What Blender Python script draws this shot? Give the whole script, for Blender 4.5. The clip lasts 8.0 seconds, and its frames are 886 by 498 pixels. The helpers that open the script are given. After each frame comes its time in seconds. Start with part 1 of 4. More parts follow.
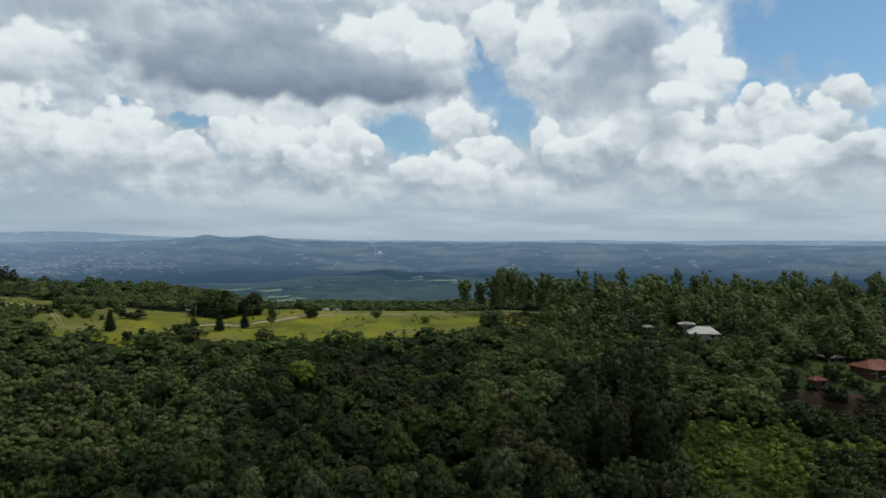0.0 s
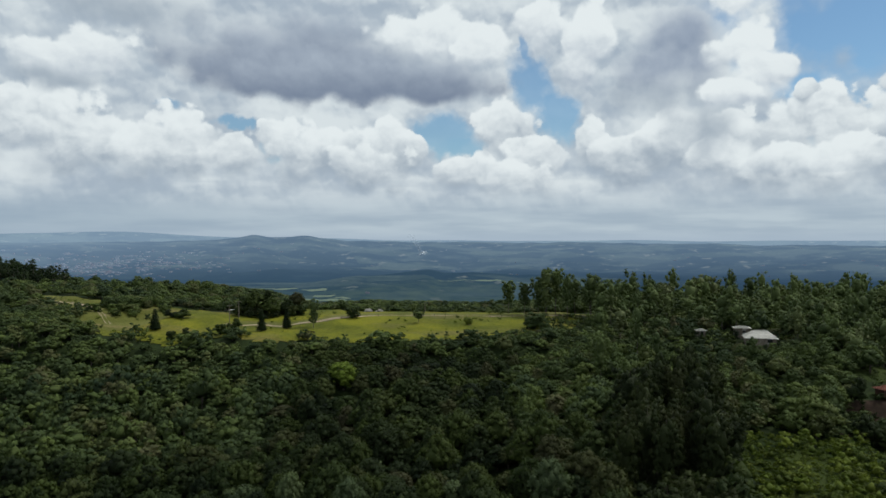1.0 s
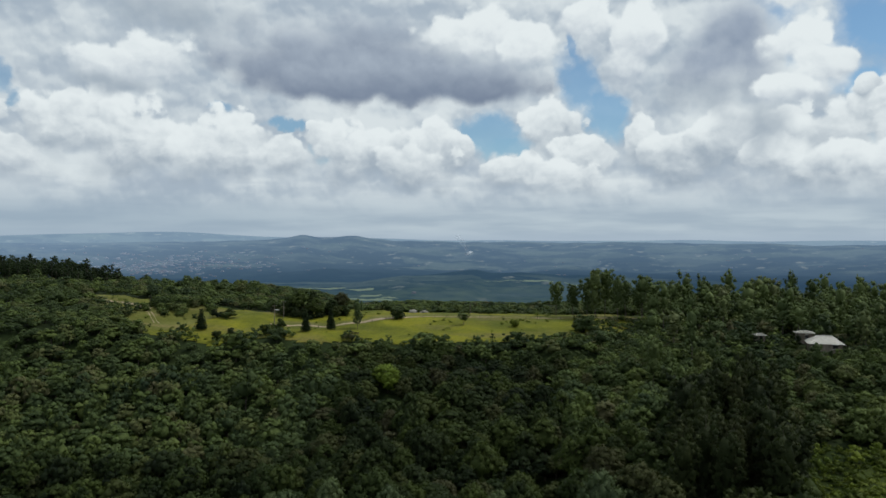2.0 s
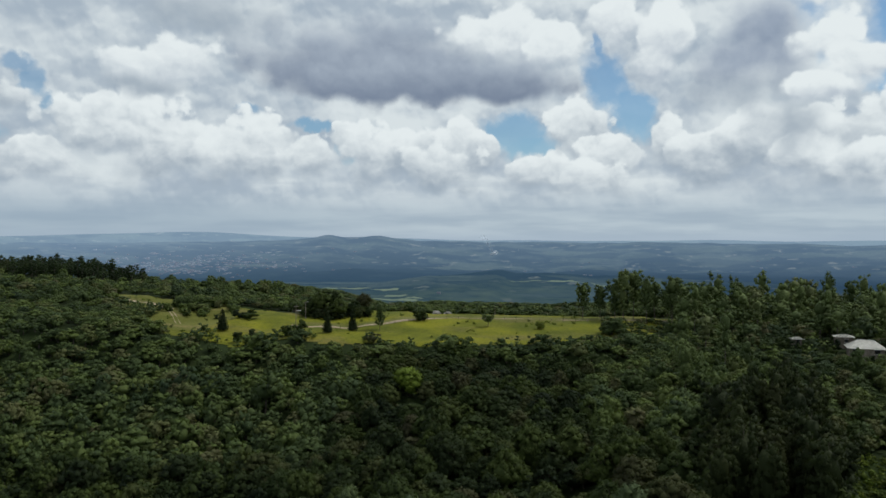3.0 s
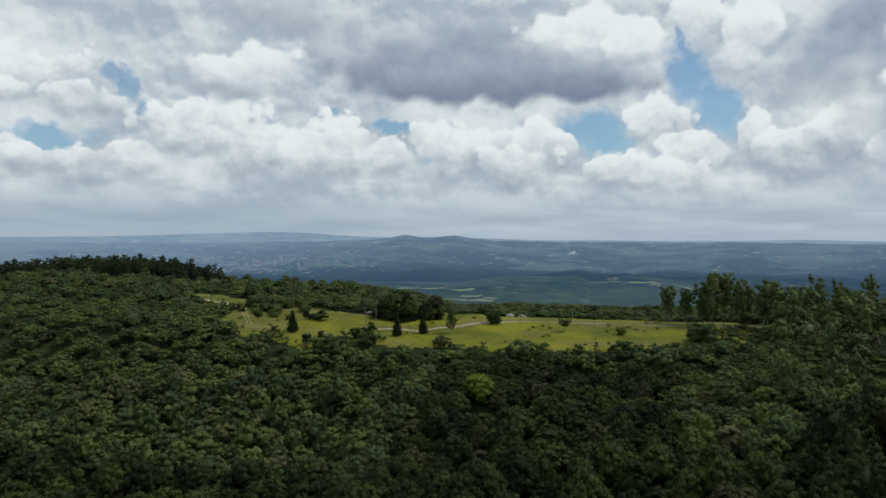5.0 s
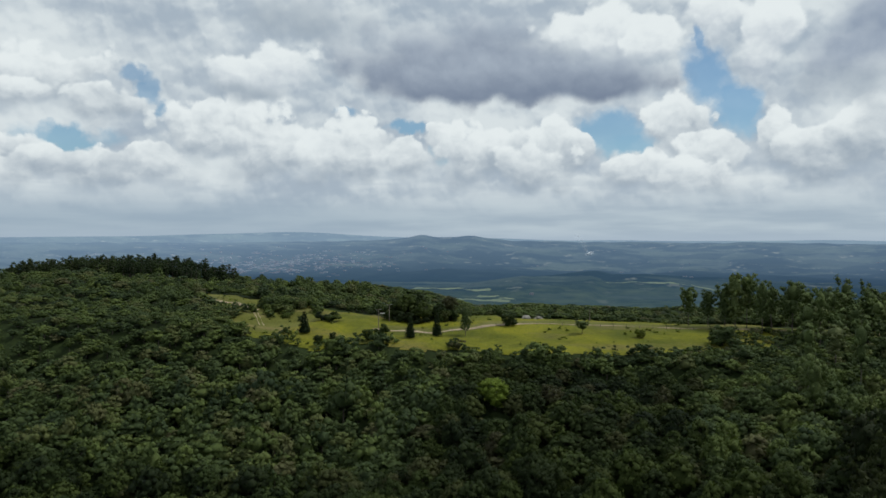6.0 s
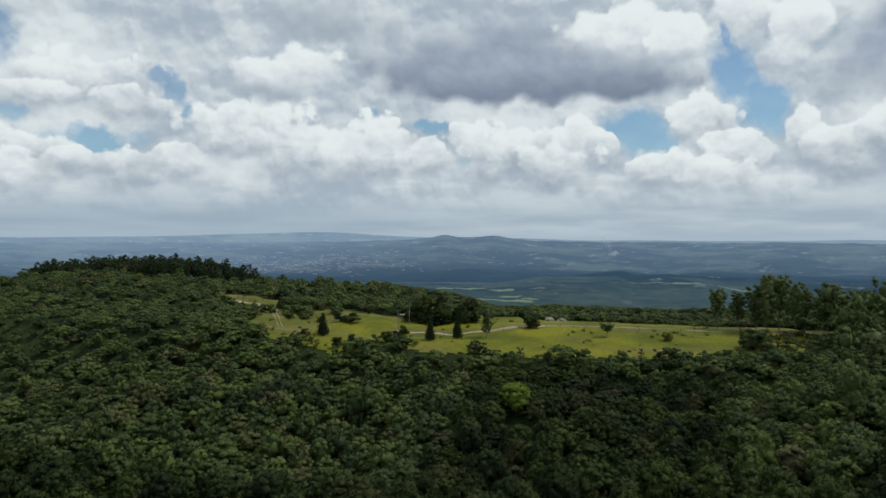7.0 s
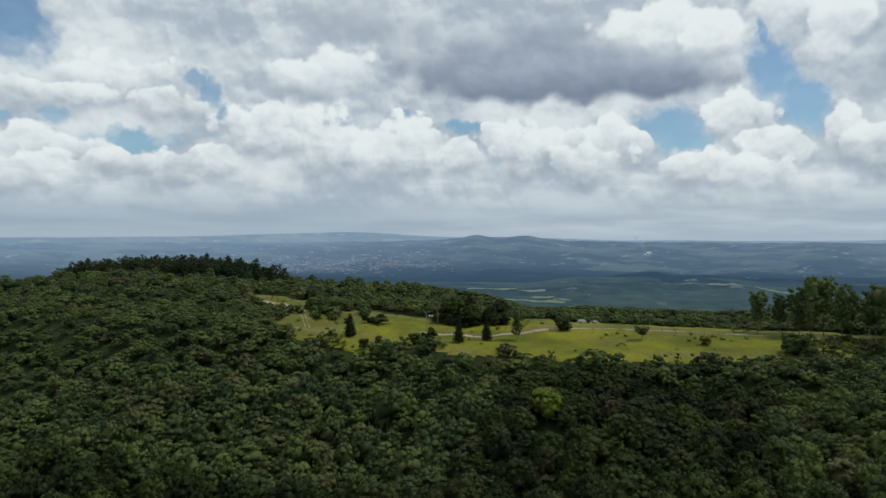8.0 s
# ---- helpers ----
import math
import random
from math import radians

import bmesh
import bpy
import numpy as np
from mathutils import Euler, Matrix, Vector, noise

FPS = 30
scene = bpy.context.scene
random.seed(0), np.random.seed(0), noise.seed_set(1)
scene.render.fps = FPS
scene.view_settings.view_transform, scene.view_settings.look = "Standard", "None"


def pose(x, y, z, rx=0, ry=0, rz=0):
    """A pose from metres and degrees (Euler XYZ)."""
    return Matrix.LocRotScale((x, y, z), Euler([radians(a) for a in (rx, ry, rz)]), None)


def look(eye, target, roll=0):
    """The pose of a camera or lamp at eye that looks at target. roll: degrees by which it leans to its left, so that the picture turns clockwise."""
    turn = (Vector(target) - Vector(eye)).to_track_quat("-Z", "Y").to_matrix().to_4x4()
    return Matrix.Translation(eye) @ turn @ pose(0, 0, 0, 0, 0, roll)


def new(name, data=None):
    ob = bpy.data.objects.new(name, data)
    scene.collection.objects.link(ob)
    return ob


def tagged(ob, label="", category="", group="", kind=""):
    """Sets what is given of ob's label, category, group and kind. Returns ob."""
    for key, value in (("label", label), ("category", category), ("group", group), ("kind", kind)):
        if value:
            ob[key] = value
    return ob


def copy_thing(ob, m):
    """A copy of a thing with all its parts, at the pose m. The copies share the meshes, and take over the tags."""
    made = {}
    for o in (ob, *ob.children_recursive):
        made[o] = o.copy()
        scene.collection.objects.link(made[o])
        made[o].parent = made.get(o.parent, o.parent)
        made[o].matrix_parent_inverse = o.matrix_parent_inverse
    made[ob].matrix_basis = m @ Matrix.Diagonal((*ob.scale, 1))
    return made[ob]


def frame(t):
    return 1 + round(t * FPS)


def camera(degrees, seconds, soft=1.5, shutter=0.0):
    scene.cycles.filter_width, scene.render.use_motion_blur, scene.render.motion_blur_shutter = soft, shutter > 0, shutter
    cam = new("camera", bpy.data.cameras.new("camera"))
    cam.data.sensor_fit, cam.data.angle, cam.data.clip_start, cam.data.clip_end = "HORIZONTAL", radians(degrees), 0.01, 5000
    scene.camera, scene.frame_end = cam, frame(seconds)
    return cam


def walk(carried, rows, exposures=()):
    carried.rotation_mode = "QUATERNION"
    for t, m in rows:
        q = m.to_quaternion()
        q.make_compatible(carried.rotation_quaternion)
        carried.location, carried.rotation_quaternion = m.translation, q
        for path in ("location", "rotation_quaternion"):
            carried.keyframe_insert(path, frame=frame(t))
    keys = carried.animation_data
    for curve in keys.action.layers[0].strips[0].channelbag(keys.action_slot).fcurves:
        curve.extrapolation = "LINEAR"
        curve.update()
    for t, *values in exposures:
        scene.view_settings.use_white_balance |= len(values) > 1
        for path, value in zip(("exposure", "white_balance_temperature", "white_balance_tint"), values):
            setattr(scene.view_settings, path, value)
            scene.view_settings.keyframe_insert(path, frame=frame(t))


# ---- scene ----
# The camera: a drone that flies straight ahead and turns slowly to its left.
cam = camera(63.5, 8.0, soft=1.6)
EYE = 50.0
YAW = [(0.0, 0.0), (0.5, 1.82), (1.0, 3.51), (1.5, 6.03), (1.7, 6.55), (2.8, 8.88), (3.0, 9.25), (3.5, 11.77), (4.0, 13.65),
       (4.5, 14.74), (4.7, 15.0), (5.8, 16.43), (6.0, 16.70), (6.5, 17.52), (7.0, 18.55), (7.5, 20.12), (8.0, 21.07)]
walk(cam, [(t, pose(0.22 * t - 0.078 * t * t, 5.39 * t, EYE, 90 - 0.765, 0, a)) for t, a in YAW], [(0.0, -0.03, 6150, 8), (8.0, -0.03, 6200, 8)])

# ---- world: blue sky, heaped clouds, sun ----
SUN_EL, SUN_AZ = 58.0, 72.0   # degrees; azimuth clockwise from straight ahead
world = bpy.data.worlds.new("sky")
scene.world = world
world.use_nodes = True
W = world.node_tree
W.nodes.clear()


def put(tree, socket, value):
    """Links a socket to another, or sets its value."""
    if isinstance(value, bpy.types.NodeSocket):
        tree.links.new(value, socket)
    else:
        socket.default_value = (*value, 1) if socket.type == "RGBA" and len(value) == 3 else value


def node(tree, kind, **inputs):
    """A node with its inputs set or linked, by socket name or by number (i0, i1, ...)."""
    n = tree.nodes.new(kind)
    for key, value in inputs.items():
        put(tree, n.inputs[int(key[1:])] if key[0] == "i" and key[1:].isdigit() else n.inputs[key.replace("_", " ")], value)
    return n


def mth(tree, op, a, b=0.0, c=0.0):
    n = node(tree, "ShaderNodeMath", i0=a, i1=b, i2=c)
    n.operation = op
    return n.outputs[0]


def vec(tree, op, a, b=(0, 0, 0), c=(0, 0, 0)):
    n = tree.nodes.new("ShaderNodeVectorMath")
    n.operation = op
    for k, v in enumerate((a, b, c)):
        put(tree, n.inputs[k], v)
    return n.outputs["Value" if op in ("LENGTH", "DOT_PRODUCT") else "Vector"]


def rise(tree, value, lo, hi, out0=0.0, out1=1.0):
    n = tree.nodes.new("ShaderNodeMapRange")
    n.interpolation_type = "SMOOTHSTEP"
    for k, v in enumerate((value, lo, hi, out0, out1)):
        put(tree, n.inputs[k], v)
    return n.outputs[0]


def blend(tree, fac, a, b, kind="MIX"):
    n = tree.nodes.new("ShaderNodeMix")
    n.data_type, n.blend_type = "RGBA", kind
    for k, v in ((0, fac), (6, a), (7, b)):
        put(tree, n.inputs[k], v)
    return n.outputs[2]


def fuzz(tree, vector, scale, detail=4.0, rough=0.55, out=0):
    return node(tree, "ShaderNodeTexNoise", Vector=vector, Scale=scale, Detail=detail, Roughness=rough).outputs[out]


blue = W.nodes.new("ShaderNodeTexSky")
blue.sky_type, blue.sun_disc, blue.sun_elevation, blue.sun_rotation = "NISHITA", False, radians(SUN_EL), radians(SUN_AZ)
blue.dust_density, blue.ozone_density = 0.6, 1.5
blue = vec(W, "MULTIPLY", blue.outputs[0], (0.080, 0.094, 0.096))
xyz = node(W, "ShaderNodeTexCoord").outputs["Generated"]
sx, sy, sz = node(W, "ShaderNodeSeparateXYZ", Vector=xyz).outputs[:]
deg = 180 / math.pi
az = mth(W, "MULTIPLY", mth(W, "ARCTAN2", sx, sy), deg)
el = mth(W, "MULTIPLY", mth(W, "ARCSINE", sz), deg)
# cloud shapes live on a plane of azimuth and elevation in degrees; rounded billows at three sizes roughen their edges
flat = node(W, "ShaderNodeCombineXYZ", X=az, Y=el).outputs[0]
soft_drift = vec(W, "SUBTRACT", fuzz(W, flat, 0.16, 3, 0.5, 1), (0.5, 0.5, 0.5))
calm = vec(W, "MULTIPLY_ADD", soft_drift, (3.4, 0.9, 0), flat)   # long, level waves for the flat undersides
drift = vec(W, "SUBTRACT", fuzz(W, flat, 0.35, 3, 0.5, 1), (0.5, 0.5, 0.5))
bent = vec(W, "MULTIPLY_ADD", drift, (2.2, 1.5, 0), flat)


def billows(at):
    """Rounded bumps, 0 in the creases to about 1 on the crowns."""
    total = None
    for scale, weight in ((0.34, 0.68), (0.80, 0.25), (1.8, 0.07)):
        n = node(W, "ShaderNodeTexVoronoi", Vector=at, Scale=scale)
        n.voronoi_dimensions, n.feature = "2D", "SMOOTH_F1"
        n.inputs["Smoothness"].default_value = 0.35
        one = mth(W, "MULTIPLY_ADD", n.outputs["Distance"], -weight * 1.5, weight * 1.1)
        total = one if total is None else mth(W, "ADD", total, one)
    return total


soft_at = vec(W, "MULTIPLY_ADD", vec(W, "SUBTRACT", fuzz(W, flat, 1.1, 4, 0.6, 1), (0.5, 0.5, 0.5)), (1.1, 0.9, 0), flat)
torn = vec(W, "ADD", bent, vec(W, "MULTIPLY", vec(W, "SUBTRACT", soft_at, flat), (1.3, 1.3, 0)))
puff = billows(soft_at)
lit = mth(W, "SUBTRACT", puff, billows(vec(W, "ADD", soft_at, (0.12, 0.34, 0))))   # bumps catch the light from above
grain = fuzz(W, vec(W, "MULTIPLY", bent, (0.8, 1.0, 1.0)), 0.75, 4, 0.55)
streaks = fuzz(W, vec(W, "MULTIPLY", bent, (0.35, 1.0, 1.0)), 0.26, 3, 0.5)

WHITE, PALE, GREY, DIM, MIDDLE = (0.82, 0.845, 0.825), (0.58, 0.62, 0.635), (0.345, 0.40, 0.455), (0.200, 0.240, 0.315), (0.43, 0.48, 0.54)
# the general veil of cloud, then gaps of blue in it, then heap before heap: azimuth, elevation, half width, half height
sky = blend(W, rise(W, mth(W, "MULTIPLY_ADD", lit, 0.35, streaks), 0.32, 0.66), (0.40, 0.46, 0.52), (0.72, 0.755, 0.75))
GAPS = [(29.5, 15.4, 10.0, 6.6), (31.5, 8.2, 1.4, 1.4), (23.0, 10.6, 2.2, 1.3), (3.3, 12.3, 1.8, 2.4), (5.5, 9.6, 1.7, 2.0), (3.0, 14.6, 0.4, 0.9), (-3.6, 8.4, 2.9, 1.7), (-1.3, 7.3, 1.6, 1.0),
        (-17.0, 7.6, 0.8, 1.5), (-19.1, 8.9, 1.8, 0.5), (-24.5, 10.0, 1.1, 0.4), (20.8, 7.7, 0.6, 0.3),
        (-39.9, 12.0, 0.9, 0.7), (-39.0, 10.9, 0.8, 0.9), (-38.2, 9.8, 0.6, 0.7), (-44.3, 7.3, 3.0, 0.9), (-52.1, 14.9, 2.5, 2.5), (-49.9, 8.8, 1.1, 0.7),
        (-52.4, 8.4, 0.9, 0.5)]
HEAPS_WEST = [(-50.4, 6.0, 4.5, 2.1), (-51.5, 4.4, 5.7, 1.9), (-43.5, 5.2, 5.8, 1.7), (-39.1, 5.3, 3.7, 2.1), (-46.1, 11.4, 6.3, 2.3),
              (-49.4, 10.2, 4.2, 1.5), (-41.9, 9.8, 2.8, 2.0), (-32.8, 7.6, 6.0, 3.5), (-29.7, 7.2, 4.8, 2.9), (-26.2, 6.6, 2.5, 2.8),
              (-23.4, 7.0, 4.2, 2.8), (-20.1, 6.3, 2.4, 2.3), (-16.4, 7.5, 1.9, 1.9), (-13.5, 6.5, 4.7, 2.7), (-7.4, 6.6, 2.8, 2.9),
              (-9.6, 5.5, 3.9, 2.2), (-3.1, 5.0, 2.0, 1.8)]
HEAPS_EAST = [(-0.4, 5.1, 2.3, 1.6), (1.4, 8.5, 2.8, 2.3), (3.2, 7.0, 2.2, 1.6), (4.3, 6.0, 2.8, 2.2), (3.0, 4.7, 4.0, 1.8), (8.1, 6.9, 2.1, 2.5), (11.0, 5.9, 3.9, 2.6),
              (14.4, 7.1, 3.4, 3.0), (18.2, 7.6, 3.2, 2.2), (19.4, 5.7, 5.4, 2.6), (22.0, 7.4, 3.4, 2.3), (24.6, 7.8, 3.4, 3.0),
              (23.4, 10.2, 0.9, 1.3), (26.6, 7.0, 4.6, 2.8), (29.6, 9.9, 1.5, 1.7), (28.0, 7.8, 2.6, 2.2), (25.5, 5.2, 6.5, 2.4), (30.0, 6.2, 2.8, 1.6), (33.6, 5.6, 2.6, 2.4)]
BASES = [(-15.0, 14.2, 13.0, 4.2), (-12.0, 12.6, 13.5, 2.4), (-3.9, 12.4, 6.4, 2.0), (14.0, 12.9, 5.4, 3.4), (15.2, 15.6, 4.6, 3.4)]
SHADES = [(-30.7, 11.3, 2.3, 1.0), (-32.6, 11.3, 3.2, 1.3), (13.4, 11.2, 5.5, 2.6), (16.6, 8.6, 3.0, 2.6), (-27.5, 16.7, 8.0, 2.5)]
CROWNS = [(-29.7, 13.6, 4.1, 2.2), (-32.4, 12.9, 2.5, 1.6), (-4.2, 15.8, 5.8, 2.0), (-0.2, 14.7, 2.7, 2.1), (7.7, 14.6, 2.5, 4.0),
          (4.3, 16.3, 2.7, 2.1), (18.0, 16.8, 1.9, 2.6), (18.9, 13.8, 2.4, 2.0), (20.4, 12.0, 2.6, 2.1), (18.0, 10.6, 2.6, 1.3)]


def oval(col, a, e, ra, re, ragged):
    """Distance from an oval's middle, 1 on its rim, and height within it. A trace of what lies behind keeps the order."""
    at = vec(W, "MULTIPLY_ADD", col, (1e-6, 1e-6, 0), (-a / ra, -e / re, 0))
    q = vec(W, "MULTIPLY_ADD", torn if ragged < 0 else calm if ragged < 0.5 else bent, (1 / ra, 1 / re, 0), at)
    size = mth(W, "MULTIPLY_ADD", puff, -ragged, mth(W, "ADD", vec(W, "LENGTH", q), ragged * 0.5))
    return size, node(W, "ShaderNodeSeparateXYZ", Vector=q).outputs[1]


def gaps(col, rows):
    for row in rows:
        size, up = oval(col, *row, -0.6)
        col = blend(W, rise(W, size, 1.25, 0.5, 0.0, 1.0 if row[2] > 5 else 0.9 if row[2] > 1.3 else 0.7), col, blue)
    return col


def heaps(col, rows, low, top, ragged=0.7, sharp=0.84, foot=0.3, turn=0.1, bumps=1.0):
    """Clouds with bright, crisp upper edges and grey undersides that fade away."""
    for row in rows:
        size, up = oval(col, *row, ragged)
        tone = mth(W, "ADD", mth(W, "MULTIPLY_ADD", lit, bumps, up), mth(W, "MULTIPLY", shade, min(1.0, bumps)))
        tone = blend(W, rise(W, tone, -1.0 + turn, 0.95 + turn), low, top)
        col = blend(W, rise(W, size, 1.0, rise(W, up, -0.5, 0.25, foot, sharp)), col, tone)
    return col


shade = mth(W, "ADD", mth(W, "MULTIPLY_ADD", grain, 1.3, -0.65), mth(W, "MULTIPLY_ADD", streaks, 2.0, -1.0))
sky = gaps(sky, GAPS)
sky = heaps(sky, HEAPS_WEST, GREY, WHITE, turn=0.0)
sky = heaps(sky, HEAPS_EAST, GREY, WHITE, turn=-0.05)
sky = heaps(sky, SHADES, GREY, PALE, 0.5, 0.05, 0.05, 0.25, 0.6)
sky = heaps(sky, BASES[:3], DIM, MIDDLE, 0.35, 0.2, 0.6, 0.15, 0.5)
sky = heaps(sky, BASES[3:], (0.235, 0.285, 0.370), (0.41, 0.46, 0.53), 0.45, 0.0, 0.0, 0.1, 0.7)
sky = heaps(sky, CROWNS, MIDDLE, WHITE, 0.7, 0.75, 0.25, -0.45)
# pale air over the horizon
layers = rise(W, fuzz(W, vec(W, "MULTIPLY_ADD", drift, (0.3, 0.25, 0), vec(W, "MULTIPLY", flat, (0.12, 1.0, 1))), 0.9, 3, 0.5), 0.32, 0.68)
pale = blend(W, layers, (0.385, 0.455, 0.515), (0.51, 0.575, 0.61))
pale = blend(W, rise(W, az, -8.0, -32.0, 0.0, 0.55), pale, (0.31, 0.39, 0.465))   # a grey veil of rain in the west
sky = blend(W, mth(W, "MULTIPLY", rise(W, el, 6.2, 4.0), rise(W, layers, 0.25, 0.9, 0.0, 0.30)), sky, (0.40, 0.46, 0.52))
sky = blend(W, rise(W, el, 4.6, 1.4), sky, pale)
sky = blend(W, rise(W, el, 1.2, -0.5), sky, (0.40, 0.47, 0.54))
bg = node(W, "ShaderNodeBackground", Color=sky, Strength=1.0)
W.links.new(bg.outputs[0], node(W, "ShaderNodeOutputWorld").inputs[0])

sun = new("sun", bpy.data.lights.new("sun", "SUN"))
sun.data.energy, sun.data.angle, sun.data.color = 2.45, radians(1.2), (1.0, 0.95, 0.86)
sun.matrix_world = look((math.sin(radians(SUN_AZ)) * 400, math.cos(radians(SUN_AZ)) * 400, 400 * math.tan(radians(SUN_EL))), (0, 0, 0))

# ---- the lie of the land ----


def smooth(v):
    v = np.clip(v, 0.0, 1.0)
    return v * v * (3 - 2 * v)


def bump(x, y, cx, cy, wx, wy):
    return np.exp(-((x - cx) / wx) ** 2 - ((y - cy) / wy) ** 2)


def waves(x, y, size, seed):
    """Soft, even unrest of about -1 to 1."""
    r = np.random.RandomState(seed)
    out = np.zeros(np.broadcast(x, y).shape)
    for k in range(7):
        a, s, p = r.uniform(0, 6.28), size * r.uniform(0.6, 1.6), r.uniform(0, 6.28)
        out = out + np.sin((x * math.cos(a) + y * math.sin(a)) * 6.28 / s + p)
    return out / 3.2


def land(x, y):
    """Height of the ground in metres."""
    x, y = np.asarray(x, float), np.asarray(y, float)
    crest = 302 + 0.18 * np.clip(-60 - x, 0, 200)
    h = -34.5 + 3.5 * smooth((y - 250) / (crest - 250))
    drop = 10 * smooth((252 - y) / 26) + 12 * smooth((235 - y) / 90)
    h = h - drop * (1 - 0.35 * smooth((x + 12) / 30))
    h = h - 8 * smooth((-20 - x) / 60) * smooth((240 - y) / 50)
    h = h + 6 * bump(x, y, 100, 205, 30, 28)
    h = h + 3.2 * bump(x, y, 85, 234, 26, 24)
    # the ground in front of the houses is cut away to a steep bank
    h = h - 3.2 * smooth((x - 84) / 8) * (1 - smooth((y - 186.5 + 0.1 * (x - 100)) / 3)) * smooth((y - 160) / 14)
    h = h + 11 * bump(x, y, -325, 392, 85, 75) + 5 * bump(x, y, -240, 300, 90, 60) + 4 * bump(x, y, -420, 420, 120, 120)
    far = np.hypot(x, y)
    h = h - np.clip(y - crest - 8, 0, 70) * 0.17 * (1 - smooth((-120 - x) / 60))
    level = 1 - 0.85 * smooth((x + 75) / 30) * smooth((y - 244) / 16) * (1 - smooth((y - 325) / 20))
    h = h + level * (1.1 * waves(x, y, 70, 3) + 0.5 * waves(x, y, 23, 4))
    # down into the wide valley, and up to the hills beyond
    h = h - (100 + h * 0.0) * smooth((far - 430) / 700) * (1 - 0.4 * smooth(-y / 300))
    h = h + smooth((far - 1100) / 500) * (9 * waves(x, y, 900, 5) + 4 * waves(x, y, 300, 6))
    h = h + 42 * bump(x, y, 60, 2150, 520, 260) - 30 * bump(x, y, 0, 2550, 900, 160)
    a = np.degrees(np.arctan2(x, y))
    sky_el = -0.22 - 0.24 * smooth((a - 3) / 25) + 0.20 * bump(a, 0, -14.2, 0, 1.3, 1) + 0.20 * bump(a, 0, -18.3, 0, 0.8, 1) \
        + 0.36 * bump(a, 0, -17, 0, 7, 1) + 0.05 * waves(a, a * 0, 9, 7) + 0.03 * waves(a, a * 0, 2.3, 8)
    back_el = 0.02 + 0.50 * bump(a, 0, -29, 0, 9, 1) + 0.15 * bump(a, 0, -45, 0, 9, 1) + 0.05 * waves(a, a * 0, 12, 9) - 0.12 * smooth((a + 12) / 10)
    h = h + smooth((far - 2900) / 500) * (7 * waves(x * 0.5, y, 420, 12) + 4 * waves(x, y, 170, 13)) * (1 - smooth((far - 3900) / 300))
    h = h + smooth((far - 3000) / 1200) * (np.radians(sky_el) * 4200 - h) * (1 - smooth((far - 4230) / 150))
    h = np.where(far > 4380, np.radians(back_el) * 4850 - 60 * (1 - smooth((far - 4380) / 400)), h)
    return h + EYE


# ---- materials ----
def material(name, rough=0.8, spec=0.2):
    m = bpy.data.materials.new(name)
    m.use_nodes = True
    t = m.node_tree
    b = t.nodes["Principled BSDF"]
    b.inputs["Roughness"].default_value = rough
    b.inputs["Specular IOR Level"].default_value = spec
    return m, t, b


def where(tree):
    return node(tree, "ShaderNodeNewGeometry").outputs["Position"]


def relief(tree, bsdf, height, strength=0.4, distance=0.1):
    n = node(tree, "ShaderNodeBump", Strength=strength, Distance=distance, Height=height)
    tree.links.new(n.outputs[0], bsdf.inputs["Normal"])


def speckled(name, dark, light, scale, rough=0.85, spec=0.2, bump_by=0.3, depth=0.05, big=None):
    """A surface with grain and large, soft blotches."""
    m, t, b = material(name, rough, spec)
    p = where(t)
    col = blend(t, rise(t, fuzz(t, p, scale, 6, 0.65), 0.3, 0.7), dark, light)
    col = blend(t, rise(t, fuzz(t, p, big or scale * 0.12, 3), 0.35, 0.7, 0.0, 0.55), col, tuple(0.55 * v for v in dark))
    t.links.new(col, b.inputs["Base Color"])
    relief(t, b, fuzz(t, p, scale * 1.7, 5, 0.6), bump_by, depth)
    return m


def leafy(name, dark, mid, light, rare, spread=0.12):
    """Foliage: each tree has its own green, each spray of leaves its own shade of it."""
    m, t, b = material(name, 0.62, 0.10)
    tree_value = node(t, "ShaderNodeAttribute")
    tree_value.attribute_name = "tint"
    own = mth(t, "FRACT", mth(t, "ADD", tree_value.outputs["Fac"], node(t, "ShaderNodeObjectInfo").outputs["Random"]))
    ramp = t.nodes.new("ShaderNodeValToRGB")
    t.links.new(own, ramp.inputs[0])
    stops = ramp.color_ramp.elements
    stops[0].position, stops[0].color = 0.0, (*dark, 1)
    stops[1].position, stops[1].color = 1.0, (*rare, 1)
    for at, c in ((0.25, dark), (0.52, mid), (0.82, light)):
        stops.new(at).color = (*c, 1)
    isle = node(t, "ShaderNodeNewGeometry").outputs["Random Per Island"]
    p = where(t)
    col = blend(t, mth(t, "MULTIPLY", isle, 0.30), ramp.outputs[0], light)
    col = blend(t, rise(t, fuzz(t, p, 0.8, 4, 0.7), 0.40, 0.74, 0.0, 0.40), col, dark)
    col = blend(t, rise(t, fuzz(t, p, 0.035, 2), 0.3, 0.7, 0.0, spread * 3), col, light)
    t.links.new(col, b.inputs["Base Color"])
    relief(t, b, fuzz(t, p, 1.6, 4, 0.75), 0.55, 0.4)
    through_leaf = node(t, "ShaderNodeBsdfTranslucent", Color=blend(t, 1.0, col, (1.0, 1.1, 0.6), "MULTIPLY"))
    both = node(t, "ShaderNodeMixShader", i0=0.26, i1=b.outputs[0], i2=through_leaf.outputs[0])
    t.links.new(both.outputs[0], t.nodes["Material Output"].inputs[0])
    return m


